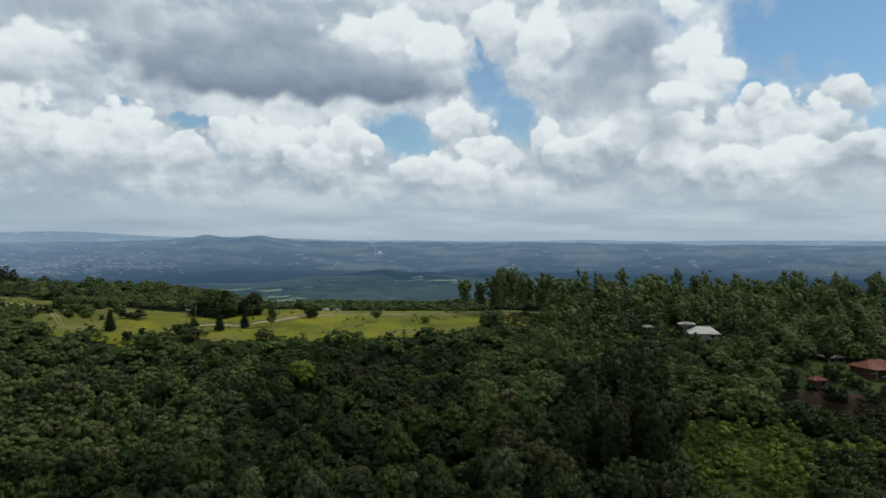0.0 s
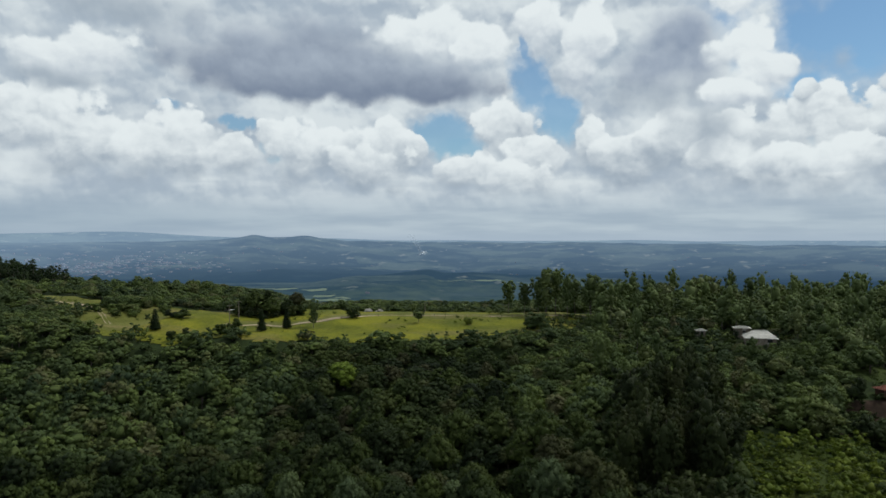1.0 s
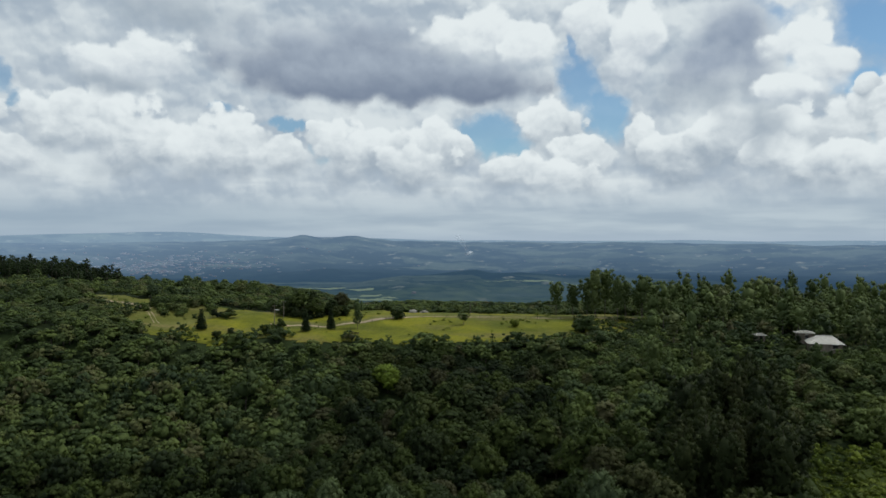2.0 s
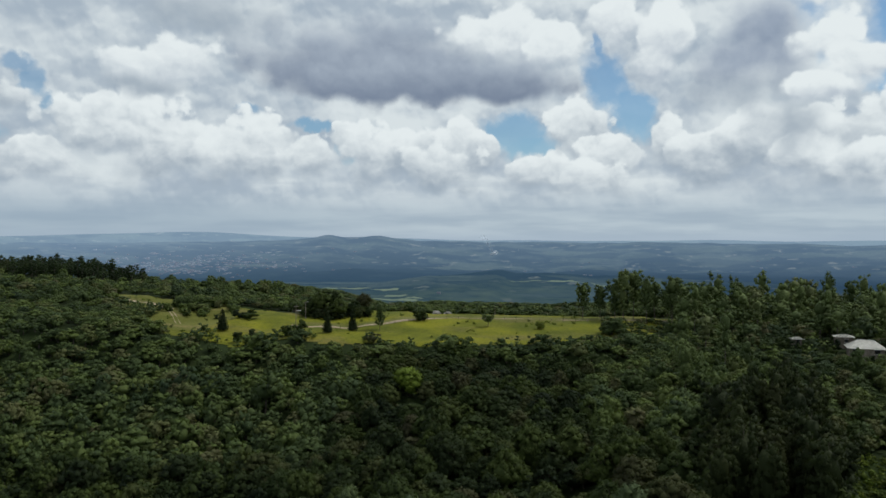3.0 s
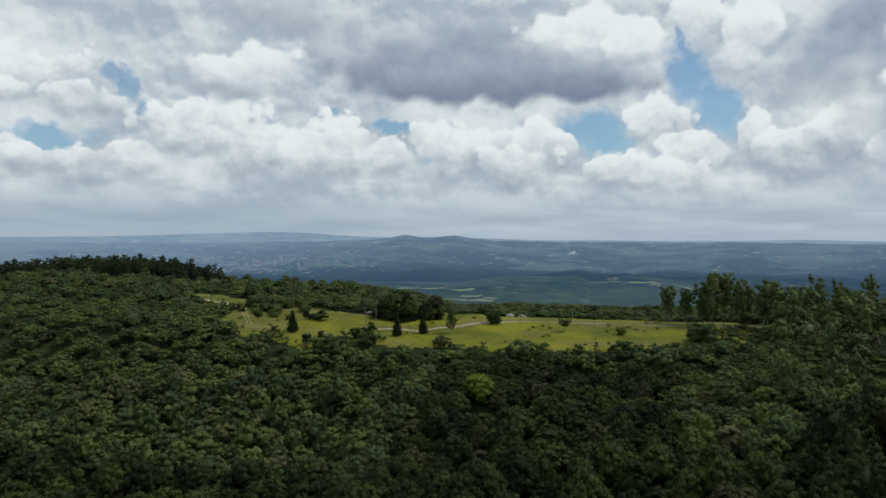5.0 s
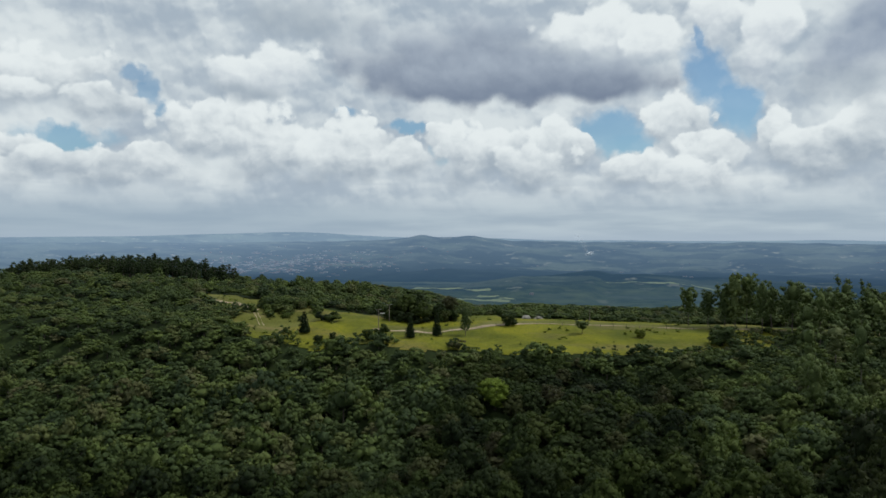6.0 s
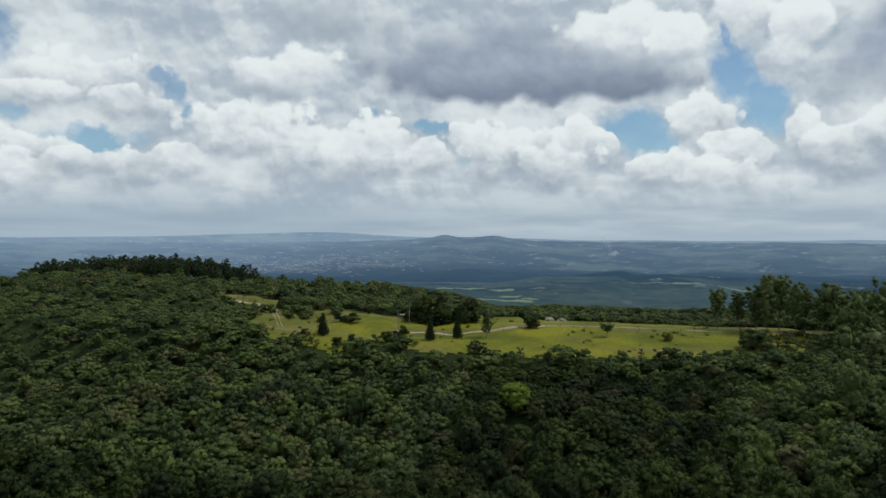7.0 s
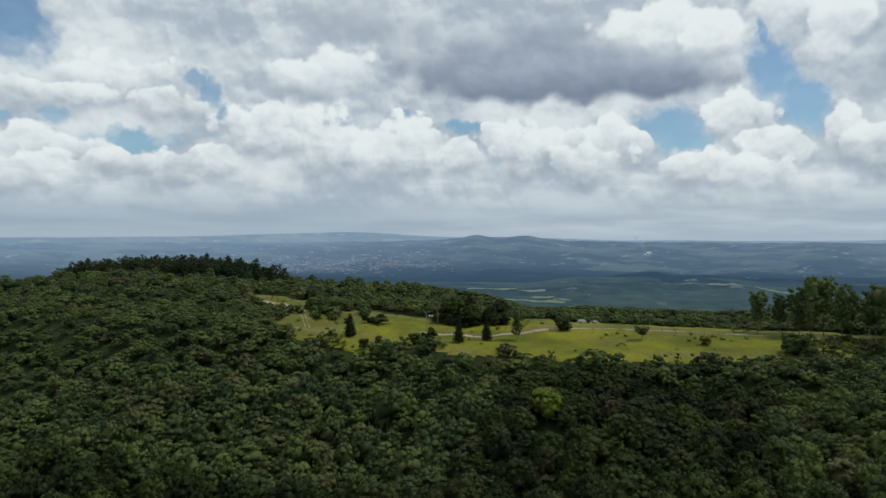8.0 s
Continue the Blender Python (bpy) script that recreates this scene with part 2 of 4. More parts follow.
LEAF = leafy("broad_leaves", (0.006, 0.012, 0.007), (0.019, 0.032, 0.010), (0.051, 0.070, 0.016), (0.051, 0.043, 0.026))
# olive leaves, their colour brightened to hold haze and sunlight on farther trees
LEAF_RIDGE_LIT = leafy("lit_ridge_leaves", (0.023, 0.039, 0.021), (0.052, 0.076, 0.026), (0.101, 0.132, 0.035), (0.097, 0.081, 0.047))
LEAF_PALE = leafy("pale_leaves", (0.052, 0.074, 0.034), (0.070, 0.096, 0.042), (0.096, 0.124, 0.052), (0.085, 0.100, 0.050))
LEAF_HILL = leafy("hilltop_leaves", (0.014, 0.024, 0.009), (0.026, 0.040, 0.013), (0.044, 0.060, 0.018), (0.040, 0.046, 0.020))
LEAF_LIME = leafy("lime_leaves", (0.069, 0.106, 0.014), (0.094, 0.135, 0.019), (0.135, 0.181, 0.025), (0.138, 0.175, 0.025))
LEAF_GUM = leafy("gum_leaves", (0.048, 0.070, 0.026), (0.075, 0.104, 0.035), (0.117, 0.150, 0.051), (0.101, 0.105, 0.049))
# gum leaves with the shade on the near stand's flanks put into their colour
LEAF_SHADED = leafy("shaded_gum_leaves", (0.011, 0.018, 0.007), (0.021, 0.030, 0.010), (0.039, 0.049, 0.015), (0.030, 0.031, 0.014))
NEEDLE = leafy("pine_needles", (0.011, 0.019, 0.008), (0.019, 0.031, 0.011), (0.032, 0.049, 0.015), (0.027, 0.038, 0.013))
SHRUB = leafy("shrub_leaves", (0.021, 0.040, 0.011), (0.066, 0.097, 0.014), (0.139, 0.171, 0.022), (0.088, 0.100, 0.033), 0.12)
BARK = speckled("bark", (0.055, 0.045, 0.035), (0.13, 0.11, 0.09), 3.0, 0.9)
BARK_PALE = speckled("pale_gum_bark", (0.07, 0.06, 0.05), (0.17, 0.15, 0.125), 2.0, 0.85)
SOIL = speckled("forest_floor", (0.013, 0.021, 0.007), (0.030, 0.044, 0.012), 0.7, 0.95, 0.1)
EARTH = speckled("packed_pale_earth", (0.24, 0.185, 0.125), (0.41, 0.335, 0.245), 0.9, 0.95, 0.1)
RED_EARTH = speckled("red_earth", (0.028, 0.020, 0.014), (0.058, 0.037, 0.026), 0.8, 0.95, 0.1)
ROOF_WHITE = speckled("pale_painted_sheet", (0.36, 0.34, 0.30), (0.53, 0.51, 0.46), 1.5, 0.5, 0.3, 0.05)
ROOF_RED = speckled("clay_tile", (0.12, 0.048, 0.034), (0.22, 0.085, 0.058), 1.8, 0.8)
# both wall colours are darkened to include the shade under eaves and porch
PLASTER = speckled("weathered_shaded_plaster", (0.14, 0.115, 0.09), (0.27, 0.23, 0.19), 1.2, 0.85)
BRICK = speckled("shaded_red_brick", (0.045, 0.024, 0.018), (0.085, 0.045, 0.033), 2.2, 0.85)
DARK = speckled("dark_opening", (0.008, 0.008, 0.009), (0.02, 0.02, 0.02), 1.0, 0.4)
POST = speckled("weathered_wood", (0.12, 0.10, 0.08), (0.26, 0.23, 0.19), 4.0, 0.9)
STONE = speckled("pale_rock", (0.12, 0.115, 0.10), (0.26, 0.245, 0.215), 1.4, 0.9, 0.2, 0.5)
WHITE_PAINT = speckled("white_paint", (0.6, 0.6, 0.58), (0.8, 0.8, 0.78), 3.0, 0.6)

# pasture: bright grass with tufts, drier streaks and worn patches


def pasture(name, deep, bright, dry, tuft, dryness):
    m, t, b = material(name, 0.9, 0.1)
    p = where(t)
    col = blend(t, rise(t, fuzz(t, p, 0.05, 5, 0.6), 0.35, 0.66), deep, bright)
    col = blend(t, rise(t, fuzz(t, vec(t, "MULTIPLY", p, (0.22, 1, 1)), 0.14, 5, 0.6), 0.50, 0.72, 0.0, dryness), col, dry)
    col = blend(t, rise(t, fuzz(t, p, 0.9, 5, 0.75), 0.45, 0.72, 0.0, 0.7), col, tuft)
    t.links.new(col, b.inputs["Base Color"])
    relief(t, b, fuzz(t, p, 2.0, 5, 0.75), 0.7, 0.35)
    return m


GRASS = pasture("pasture_grass", (0.076, 0.088, 0.009), (0.172, 0.168, 0.012), (0.145, 0.120, 0.044), (0.036, 0.050, 0.007), 0.8)
# rough grass, its colour also darkened for cloud shadow on yard and slope
ROUGH_GRASS_SHADED = pasture("rough_grass_shaded", (0.018, 0.030, 0.006), (0.040, 0.055, 0.009), (0.060, 0.058, 0.024), (0.012, 0.019, 0.005), 0.5)
VERGE = pasture("dry_verge_grass", (0.085, 0.092, 0.015), (0.130, 0.128, 0.031), (0.18, 0.145, 0.064), (0.05, 0.06, 0.010), 0.8)

# the wide valley and the hills beyond, kilometres of hazy air painted as emission


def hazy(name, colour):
    """A distant surface of the backdrop: its own colour plus a haze colour emitted by distance."""
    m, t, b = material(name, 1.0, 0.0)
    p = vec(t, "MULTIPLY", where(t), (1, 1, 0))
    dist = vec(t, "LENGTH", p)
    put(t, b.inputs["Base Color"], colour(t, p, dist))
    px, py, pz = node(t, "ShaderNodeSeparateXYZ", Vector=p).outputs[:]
    rain = rise(t, mth(t, "ARCTAN2", px, py), radians(-12.0), radians(-40.0))   # more haze painted in under the rain in the west
    clear = rise(t, mth(t, "ARCTAN2", px, py), radians(-4.0), radians(14.0))   # darker painted haze in the east
    haze_glow = blend(t, rise(t, dist, 900.0, 2600.0), (0.021, 0.040, 0.053), blend(t, clear, (0.033, 0.061, 0.102), (0.023, 0.045, 0.085)))
    haze_glow = blend(t, rise(t, dist, 2400.0, 4250.0), haze_glow, blend(t, rain, (0.112, 0.164, 0.232), (0.170, 0.240, 0.332)))
    haze_glow = blend(t, rise(t, dist, 4250.0, 4500.0), haze_glow, (0.205, 0.280, 0.365))
    put(t, b.inputs["Emission Color"], haze_glow)
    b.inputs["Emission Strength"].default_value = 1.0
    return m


def valley_cover(t, p, dist):
    rough_d = mth(t, "MULTIPLY_ADD", fuzz(t, vec(t, "MULTIPLY", p, (0.6, 1, 0)), 0.0022, 5, 0.6), 1500.0, mth(t, "ADD", dist, -750.0))
    forest, meadow = (0.004, 0.010, 0.012), (0.038, 0.048, 0.040)
    col = blend(t, rise(t, fuzz(t, vec(t, "MULTIPLY", p, (0.8, 1, 0)), 0.0042, 7, 0.66), 0.45, 0.57), forest, meadow)
    plots = node(t, "ShaderNodeTexVoronoi", Vector=vec(t, "MULTIPLY_ADD", fuzz(t, p, 0.004, 3, 0.5, 1), (90, 60, 0), vec(t, "MULTIPLY", p, (0.55, 1, 0))), Scale=0.0075)
    own = node(t, "ShaderNodeSeparateXYZ", Vector=plots.outputs["Color"]).outputs[0]
    col = blend(t, rise(t, own, 0.66, 0.86, 0.0, 0.28), col, (0.070, 0.086, 0.056))
    col = blend(t, rise(t, own, 0.34, 0.10, 0.0, 0.75), col, forest)
    col = blend(t, rise(t, fuzz(t, p, 0.011, 4, 0.6), 0.60, 0.66, 0.0, 0.8), col, (0.125, 0.125, 0.100))
    # dark belt: a cloud shadow on the valley painted in with woodland colours
    shadow_belt = mth(t, "MULTIPLY", rise(t, rough_d, 2080.0, 2230.0), rise(t, rough_d, 3260.0, 3080.0))
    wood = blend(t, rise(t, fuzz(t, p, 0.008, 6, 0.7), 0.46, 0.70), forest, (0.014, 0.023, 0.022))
    col = blend(t, mth(t, "MULTIPLY", shadow_belt, 0.96), col, wood)
    scrub = blend(t, rise(t, fuzz(t, p, 0.02, 6, 0.7), 0.40, 0.66), (0.012, 0.020, 0.010), (0.046, 0.058, 0.026))
    col = blend(t, rise(t, mth(t, "ADD", rough_d, 0.0), 2000.0, 1750.0, 0.0, 0.75), col, scrub)
    return blend(t, rise(t, fuzz(t, p, 0.04, 5, 0.75), 0.4, 0.7, 0.0, 0.5), col, (0.010, 0.020, 0.014))


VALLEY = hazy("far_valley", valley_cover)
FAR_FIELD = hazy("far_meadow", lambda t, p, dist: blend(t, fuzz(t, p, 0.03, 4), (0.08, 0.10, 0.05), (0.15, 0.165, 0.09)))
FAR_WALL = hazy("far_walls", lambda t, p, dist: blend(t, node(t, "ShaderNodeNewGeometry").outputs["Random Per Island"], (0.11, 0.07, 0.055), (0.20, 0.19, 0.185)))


# ---- mesh helpers ----
def mesh_from(name, verts, faces, mats, index=None, tint=None, shade=True, normals=None):
    """A mesh from arrays; all faces have equally many corners."""
    verts, faces = np.asarray(verts, np.float32), np.asarray(faces, np.int32)
    me = bpy.data.meshes.new(name)
    n = faces.shape[1]
    me.vertices.add(len(verts))
    me.loops.add(faces.size)
    me.polygons.add(len(faces))
    me.vertices.foreach_set("co", verts.ravel())
    me.loops.foreach_set("vertex_index", faces.ravel())
    me.polygons.foreach_set("loop_start", np.arange(0, faces.size, n, dtype=np.int32))
    me.polygons.foreach_set("use_smooth", np.full(len(faces), shade))
    for m in mats:
        me.materials.append(m)
    if index is not None:
        me.polygons.foreach_set("material_index", np.asarray(index, np.int32))
    if tint is not None:
        me.attributes.new("tint", "FLOAT", "POINT").data.foreach_set("value", np.asarray(tint, np.float32))
    if normals is not None:
        me.attributes.new("custom_normal", "FLOAT_VECTOR", "POINT").data.foreach_set("vector", np.asarray(normals, np.float32).ravel())
    me.update(calc_edges=True)
    return me


def unit(v):
    return v / np.maximum(np.linalg.norm(v, axis=-1, keepdims=True), 1e-6)


def part(name, me, parent, label=""):
    ob = new(name, me)
    ob.parent = parent
    return tagged(ob, label)


def bm_mesh(name, bm, mat, smooth_faces=False):
    me = bpy.data.meshes.new(name)
    bm.to_mesh(me)
    bm.free()
    me.materials.append(mat)
    for f in me.polygons:
        f.use_smooth = smooth_faces
    return me


def ico(level):
    bm = bmesh.new()
    bmesh.ops.create_icosphere(bm, subdivisions=level, radius=1.0)
    v = np.array([q.co[:] for q in bm.verts])
    f = np.array([[q.index for q in p.verts] for p in bm.faces])
    bm.free()
    return v, f


ICO0, ICO1 = ico(1), ico(2)
OCTA = (np.array([(1, 0, 0), (0, 1, 0), (-1, 0, 0), (0, -1, 0), (0, 0, 1), (0, 0, -1)], float),
        np.array([(0, 1, 4), (1, 2, 4), (2, 3, 4), (3, 0, 4), (1, 0, 5), (2, 1, 5), (3, 2, 5), (0, 3, 5)]))
rng = np.random.RandomState(11)


def ball(v, f, size, centre):
    """A rough heart that fills the inside of a crown. Vertices, triangles, normals."""
    return v * size + centre, f, unit(v)


def lobe(r, centre, radius, squash, sprays, size, core, middle=(0, 0, 0.45)):
    """One bough: a rough heart and many loose sprays of leaves round it, that shade as one soft clump. Triangles."""
    v, f = core
    out = unit(np.asarray(centre) - middle) * 0.30
    vs = [centre + v * (radius * r.uniform(0.62, 0.86, (len(v), 1))) * (1, 1, squash)]
    ns = [unit(v * 0.8 + out)]
    d = r.normal(size=(sprays, 3))
    d[:, 2] = np.abs(d[:, 2]) * 1.1 - 0.45
    d = unit(d)
    c = centre + d * radius * r.uniform(0.70, 1.12, (sprays, 1)) * (1, 1, squash)
    nn = unit(d + (0, 0, 0.15) + r.normal(size=(sprays, 3)) * 0.45)
    a = unit(np.cross(nn, r.normal(size=(sprays, 3))))
    b = np.cross(nn, a)
    s = size * r.uniform(0.6, 1.5, (sprays, 1))
    leaf = np.stack([c - a * s * 0.9, c + a * s * 0.7 - b * s * 0.75, c + a * s * 0.5 + b * s * 0.9], 1)
    vs.append(leaf.reshape(-1, 3))
    ns.append(np.repeat(unit(d * 0.75 + out + nn * 0.35), 3, axis=0))
    return np.concatenate(vs), np.concatenate([f, len(v) + np.arange(sprays * 3).reshape(-1, 3)]), np.concatenate(ns)


def gather(pieces):
    """Joins pieces of vertices, triangles and, where they have them, normals."""
    vs, fs, n = [], [], 0
    for p in pieces:
        vs.append(p[0])
        fs.append(p[1] + n)
        n += len(p[0])
    joined = np.concatenate(vs), np.concatenate(fs)
    return (*joined, np.concatenate([p[2] for p in pieces])) if len(pieces[0]) == 3 else joined


def stem(points, radii, sides=6):
    """A tapered, bent stem through points. Vertices, triangles, normals."""
    rings, ns = [], []
    a = np.arange(sides) * 2 * math.pi / sides
    for p, r in zip(points, radii):
        rings.append(np.stack([p[0] + r * np.cos(a), p[1] + r * np.sin(a), np.full(sides, p[2])], 1))
        ns.append(np.stack([np.cos(a), np.sin(a), 0 * a], 1))
    fs = []
    for k in range(len(points) - 1):
        for j in range(sides):
            i0, i1 = k * sides + j, k * sides + (j + 1) % sides
            fs += [(i0, i1, i1 + sides), (i0, i1 + sides, i0 + sides)]
    return np.concatenate(rings), np.array(fs), np.concatenate(ns)


def broadleaf(seed, fine):
    """A forest tree 1 m high for scaling: trunk with limbs, and a crown of many tufted boughs round a shady heart."""
    r = np.random.RandomState(seed)
    boughs = (38, 22, 10)[fine] + r.randint(4)
    wide, flatness, top = r.uniform(0.32, 0.48), r.uniform(0.30, 0.50), r.uniform(0.82, 0.92)
    skew = r.uniform(-0.08, 0.08, 2)
    wood = [stem([(0, 0, -0.15), (0.01, 0, 0.3), (0.02, 0.01, 0.62)], (0.03, 0.022, 0.012))]
    v, f = ICO0 if fine else ICO1
    crown = [ball(v * r.uniform(0.8, 1.05, (len(v), 1)), f, (wide * 0.60, wide * 0.60, flatness * 0.62), (0, 0, top - flatness * 1.05))]
    for k in range(boughs):
        a, q = k * 2.4 + r.uniform(-0.6, 0.6), math.sqrt((k + 0.4) / boughs)
        c = np.array([math.cos(a) * q * wide * 0.88 + skew[0], math.sin(a) * q * wide * 0.88 + skew[1],
                      top - 0.05 - flatness * q ** 2.0 + r.uniform(-0.06, 0.05)])
        rad = r.uniform(0.055, 0.120) * (wide / 0.38) * (0.95, 1.1, 1.4)[fine]
        crown.append(lobe(r, c, rad, r.uniform(0.75, 1.05), (36, 18, 10)[fine], (0.022, 0.031, 0.050)[fine], OCTA))
        if k % 3 == 0 and fine < 2:
            wood.append(stem([(0.01, 0, 0.3 + 0.2 * (1 - q)), c - (0, 0, 0.05)], (0.012, 0.004), 4))
    for k in range(5 if fine < 2 else 2):
        a = k * (1.25 if fine < 2 else 2.1) + r.uniform(-0.3, 0.3)
        c = np.array([math.cos(a) * wide * 0.62, math.sin(a) * wide * 0.62, r.uniform(0.24, 0.46)])
        crown.append(lobe(r, c, r.uniform(0.10, 0.17), 1.0, (22, 12, 8)[fine], (0.036, 0.045, 0.055)[fine], OCTA))
    return gather(crown), gather(wood)


def gum(seed, fine, bare=0.20):
    """A tall thin tree, 1 m high: a slender stem, bare below, and a crown of many tufts round a leafy heart."""
    r = np.random.RandomState(seed)
    lean = r.uniform(-0.03, 0.03, 2)
    crown, wood = [], [stem([(0, 0, -0.08), (lean[0] * 0.5, lean[1] * 0.5, 0.5), (lean[0], lean[1], 0.96)], (0.012, 0.009, 0.003))]
    tufts, low = (54, 34, 20)[fine], r.uniform(bare, bare + 0.18)
    v, f = ICO1 if fine == 0 else ICO0
    for up, size in ((0.34, 0.8), (0.68, 1.15)):
        crown.append(ball(v * r.uniform(0.75, 1.1, (len(v), 1)), f, (0.125 * size, 0.125 * size, (0.98 - low) * 0.24),
                          (lean[0] * 0.8, lean[1] * 0.8, low + (0.96 - low) * up)))
    for k in range(tufts):
        z = low + (0.95 - low) * (k + r.uniform(0, 1)) / tufts
        a = k * 2.4 + r.uniform(-0.6, 0.6)
        q = 0.25 * math.sqrt(r.uniform(0.02, 1)) * (0.30 + 0.75 * math.sin(math.pi * (0.08 + 0.70 * ((z - low) / (1 - low)) ** 1.15)))
        c = np.array([lean[0] * z + math.cos(a) * q, lean[1] * z + math.sin(a) * q, z])
        crown.append(lobe(r, c, r.uniform(0.045, 0.085) * (0.95, 1.1, 1.25)[fine], r.uniform(0.65, 0.9), (25, 18, 14)[fine], (0.018, 0.020, 0.022)[fine], OCTA, (lean[0] * z, lean[1] * z, z - 0.1)))
        if k % 2:
            wood.append(stem([(lean[0] * z, lean[1] * z, z - 0.08), c - (0, 0, 0.015)], (0.004, 0.002), 4))
    return gather(crown), gather(wood)


def low_gum(seed, fine):
    """A gum tree with foliage almost down to the ground."""
    return gum(seed, fine, 0.14)


def conifer(seed, fine):
    """A dark cone of drooping, whorled boughs, 1 m high."""
    r = np.random.RandomState(seed)
    crown, wood = [], [stem([(0, 0, -0.05), (0, 0, 0.5), (0, 0, 0.97)], (0.02, 0.014, 0.003))]
    tiers = 11
    for k in range(tiers):
        z = 0.12 + 0.84 * k / tiers
        reach = 0.235 * (1 - (z - 0.1) * 0.98) * r.uniform(0.85, 1.12)
        for j in range(max(3, 7 - k // 2)):
            a = j * 6.283 / max(3, 7 - k // 2) + k * 0.9 + r.uniform(-0.2, 0.2)
            c = np.array([math.cos(a) * reach * 0.62, math.sin(a) * reach * 0.62, z - reach * 0.12])
            crown.append(lobe(r, c, reach * 0.50 + 0.012, 0.55, 24, 0.026, OCTA, (0, 0, z)))
    return gather(crown), gather(wood)


def pine(seed, fine):
    """A pine with a bare stem and a dark, ragged, rounded head, 1 m high."""
    r = np.random.RandomState(seed)
    crown, wood = [], [stem([(0, 0, -0.08), (0.01, 0, 0.5), (0.02, 0, 0.92)], (0.018, 0.013, 0.004))]
    for k in range(16):
        z = 0.26 + 0.66 * (k + r.uniform(0, 0.7)) / 16
        a, q = k * 2.4, 0.19 * math.sqrt(r.uniform(0.1, 1)) * max(0.25, 1 - ((z - 0.58) / 0.42) ** 2)
        c = np.array([math.cos(a) * q, math.sin(a) * q, z])
        crown.append(lobe(r, c, r.uniform(0.06, 0.10), 0.8, 20, 0.024, OCTA, (0, 0, z - 0.1)))
    return gather(crown), gather(wood)


def shrub(seed, fine):
    """A bush 1 m high and about as wide, leafy down to the ground."""
    r = np.random.RandomState(seed)
    v, f = ICO0 if fine < 2 else OCTA
    crown = [ball(v * r.uniform(0.7, 0.95, (len(v), 1)), f, (0.28, 0.28, 0.36), (0, 0, 0.38))]
    wood = [stem([(0, 0, -0.2), (0, 0, 0.4)], (0.03, 0.015), 5)]
    for k in range((20, 14, 6)[fine]):
        a, z = k * 2.4, r.uniform(0.12, 0.86)
        q = 0.36 * math.sqrt(max(0.05, 1 - ((z - 0.35) / 0.58) ** 2)) * r.uniform(0.8, 1.15)
        crown.append(lobe(r, np.array([math.cos(a) * q, math.sin(a) * q, z]), r.uniform(0.10, 0.19), 0.85, (46, 28, 16)[fine], (0.055, 0.06, 0.085)[fine], OCTA))
    return gather(crown), gather(wood)


KINDS = {"tree": (broadleaf, LEAF, BARK), "ridge_tree": (broadleaf, LEAF_RIDGE_LIT, BARK), "ridge_bush": (shrub, LEAF_RIDGE_LIT, BARK), "lime_tree": (broadleaf, LEAF_LIME, BARK), "pale_tree": (broadleaf, LEAF_PALE, BARK_PALE), "gum_tree": (gum, LEAF_GUM, BARK_PALE), "dark_gum": (low_gum, LEAF_SHADED, BARK), "conifer": (conifer, NEEDLE, BARK),
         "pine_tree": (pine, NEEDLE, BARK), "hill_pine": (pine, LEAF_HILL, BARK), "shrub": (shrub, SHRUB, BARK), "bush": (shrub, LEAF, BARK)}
shapes = {}


def shape(kind, k, fine):
    if (kind, k, fine) not in shapes:
        shapes[kind, k, fine] = KINDS[kind][0](100 * k + len(kind), fine)
    return shapes[kind, k, fine]


def plant_many(name, kind, rows, label, category, variants=5, fine=1):
    """Uncounted plants as one object. Rows: x, y, height, spread."""
    vs, fs, mi, ti, ns, n = [], [], [], [], [], 0
    r = np.random.RandomState(len(rows) + len(name))
    for x, y, high, wide in rows:
        (cv, cf, cn), (wv, wf, wn) = shape(kind, r.randint(variants), fine)
        a = r.uniform(0, 6.28)
        turn = np.array([[math.cos(a), math.sin(a), 0], [-math.sin(a), math.cos(a), 0], [0, 0, 1]])
        at, s = np.array([x, y, float(land(x, y))]), np.array([wide, wide, high])
        tone = r.uniform()
        for v, f, m, nn in ((cv, cf, 0, cn), (wv, wf, 1, wn)):
            vs.append((v @ turn) * s + at)
            fs.append(f + n)
            mi.append(np.full(len(f), m))
            ti.append(np.full(len(v), tone))
            ns.append(unit((nn @ turn) / s))
            n += len(v)
    me = mesh_from(name, np.concatenate(vs), np.concatenate(fs), KINDS[kind][1:], np.concatenate(mi), np.concatenate(ti), normals=np.concatenate(ns))
    return tagged(new(name, me), label, category, kind="stuff")


models = {}


def plant(name, kind, x, y, high, wide, label, category, group="", variant=0, turn=0.0, sink=0.0):
    """One plant as a thing of its own: a trunk and a crown."""
    key = (kind, variant, label)
    at = Matrix.Translation((x, y, float(land(x, y)) - sink)) @ Matrix.Rotation(turn, 4, "Z") @ Matrix.Diagonal((wide, wide, high, 1))
    if key in models:
        ob = copy_thing(models[key], at)
        ob.matrix_basis = at
        return ob
    (cv, cf, cn), (wv, wf, wn) = shape(kind, variant, 0)
    ob = tagged(new(name), label, category, group)
    part("trunk", mesh_from("trunk", wv, wf, [KINDS[kind][2]], normals=wn), ob)
    part("crown", mesh_from("crown", cv, cf, [KINDS[kind][1]], tint=np.zeros(len(cv)), normals=cn), ob)
    ob.matrix_basis = at
    models[key] = ob
    return ob


# ---- ground: one sheet from underfoot to the horizon ----
turns = np.radians(np.concatenate([np.arange(-62, 42, 0.36), np.arange(44, 296, 4.0)]))
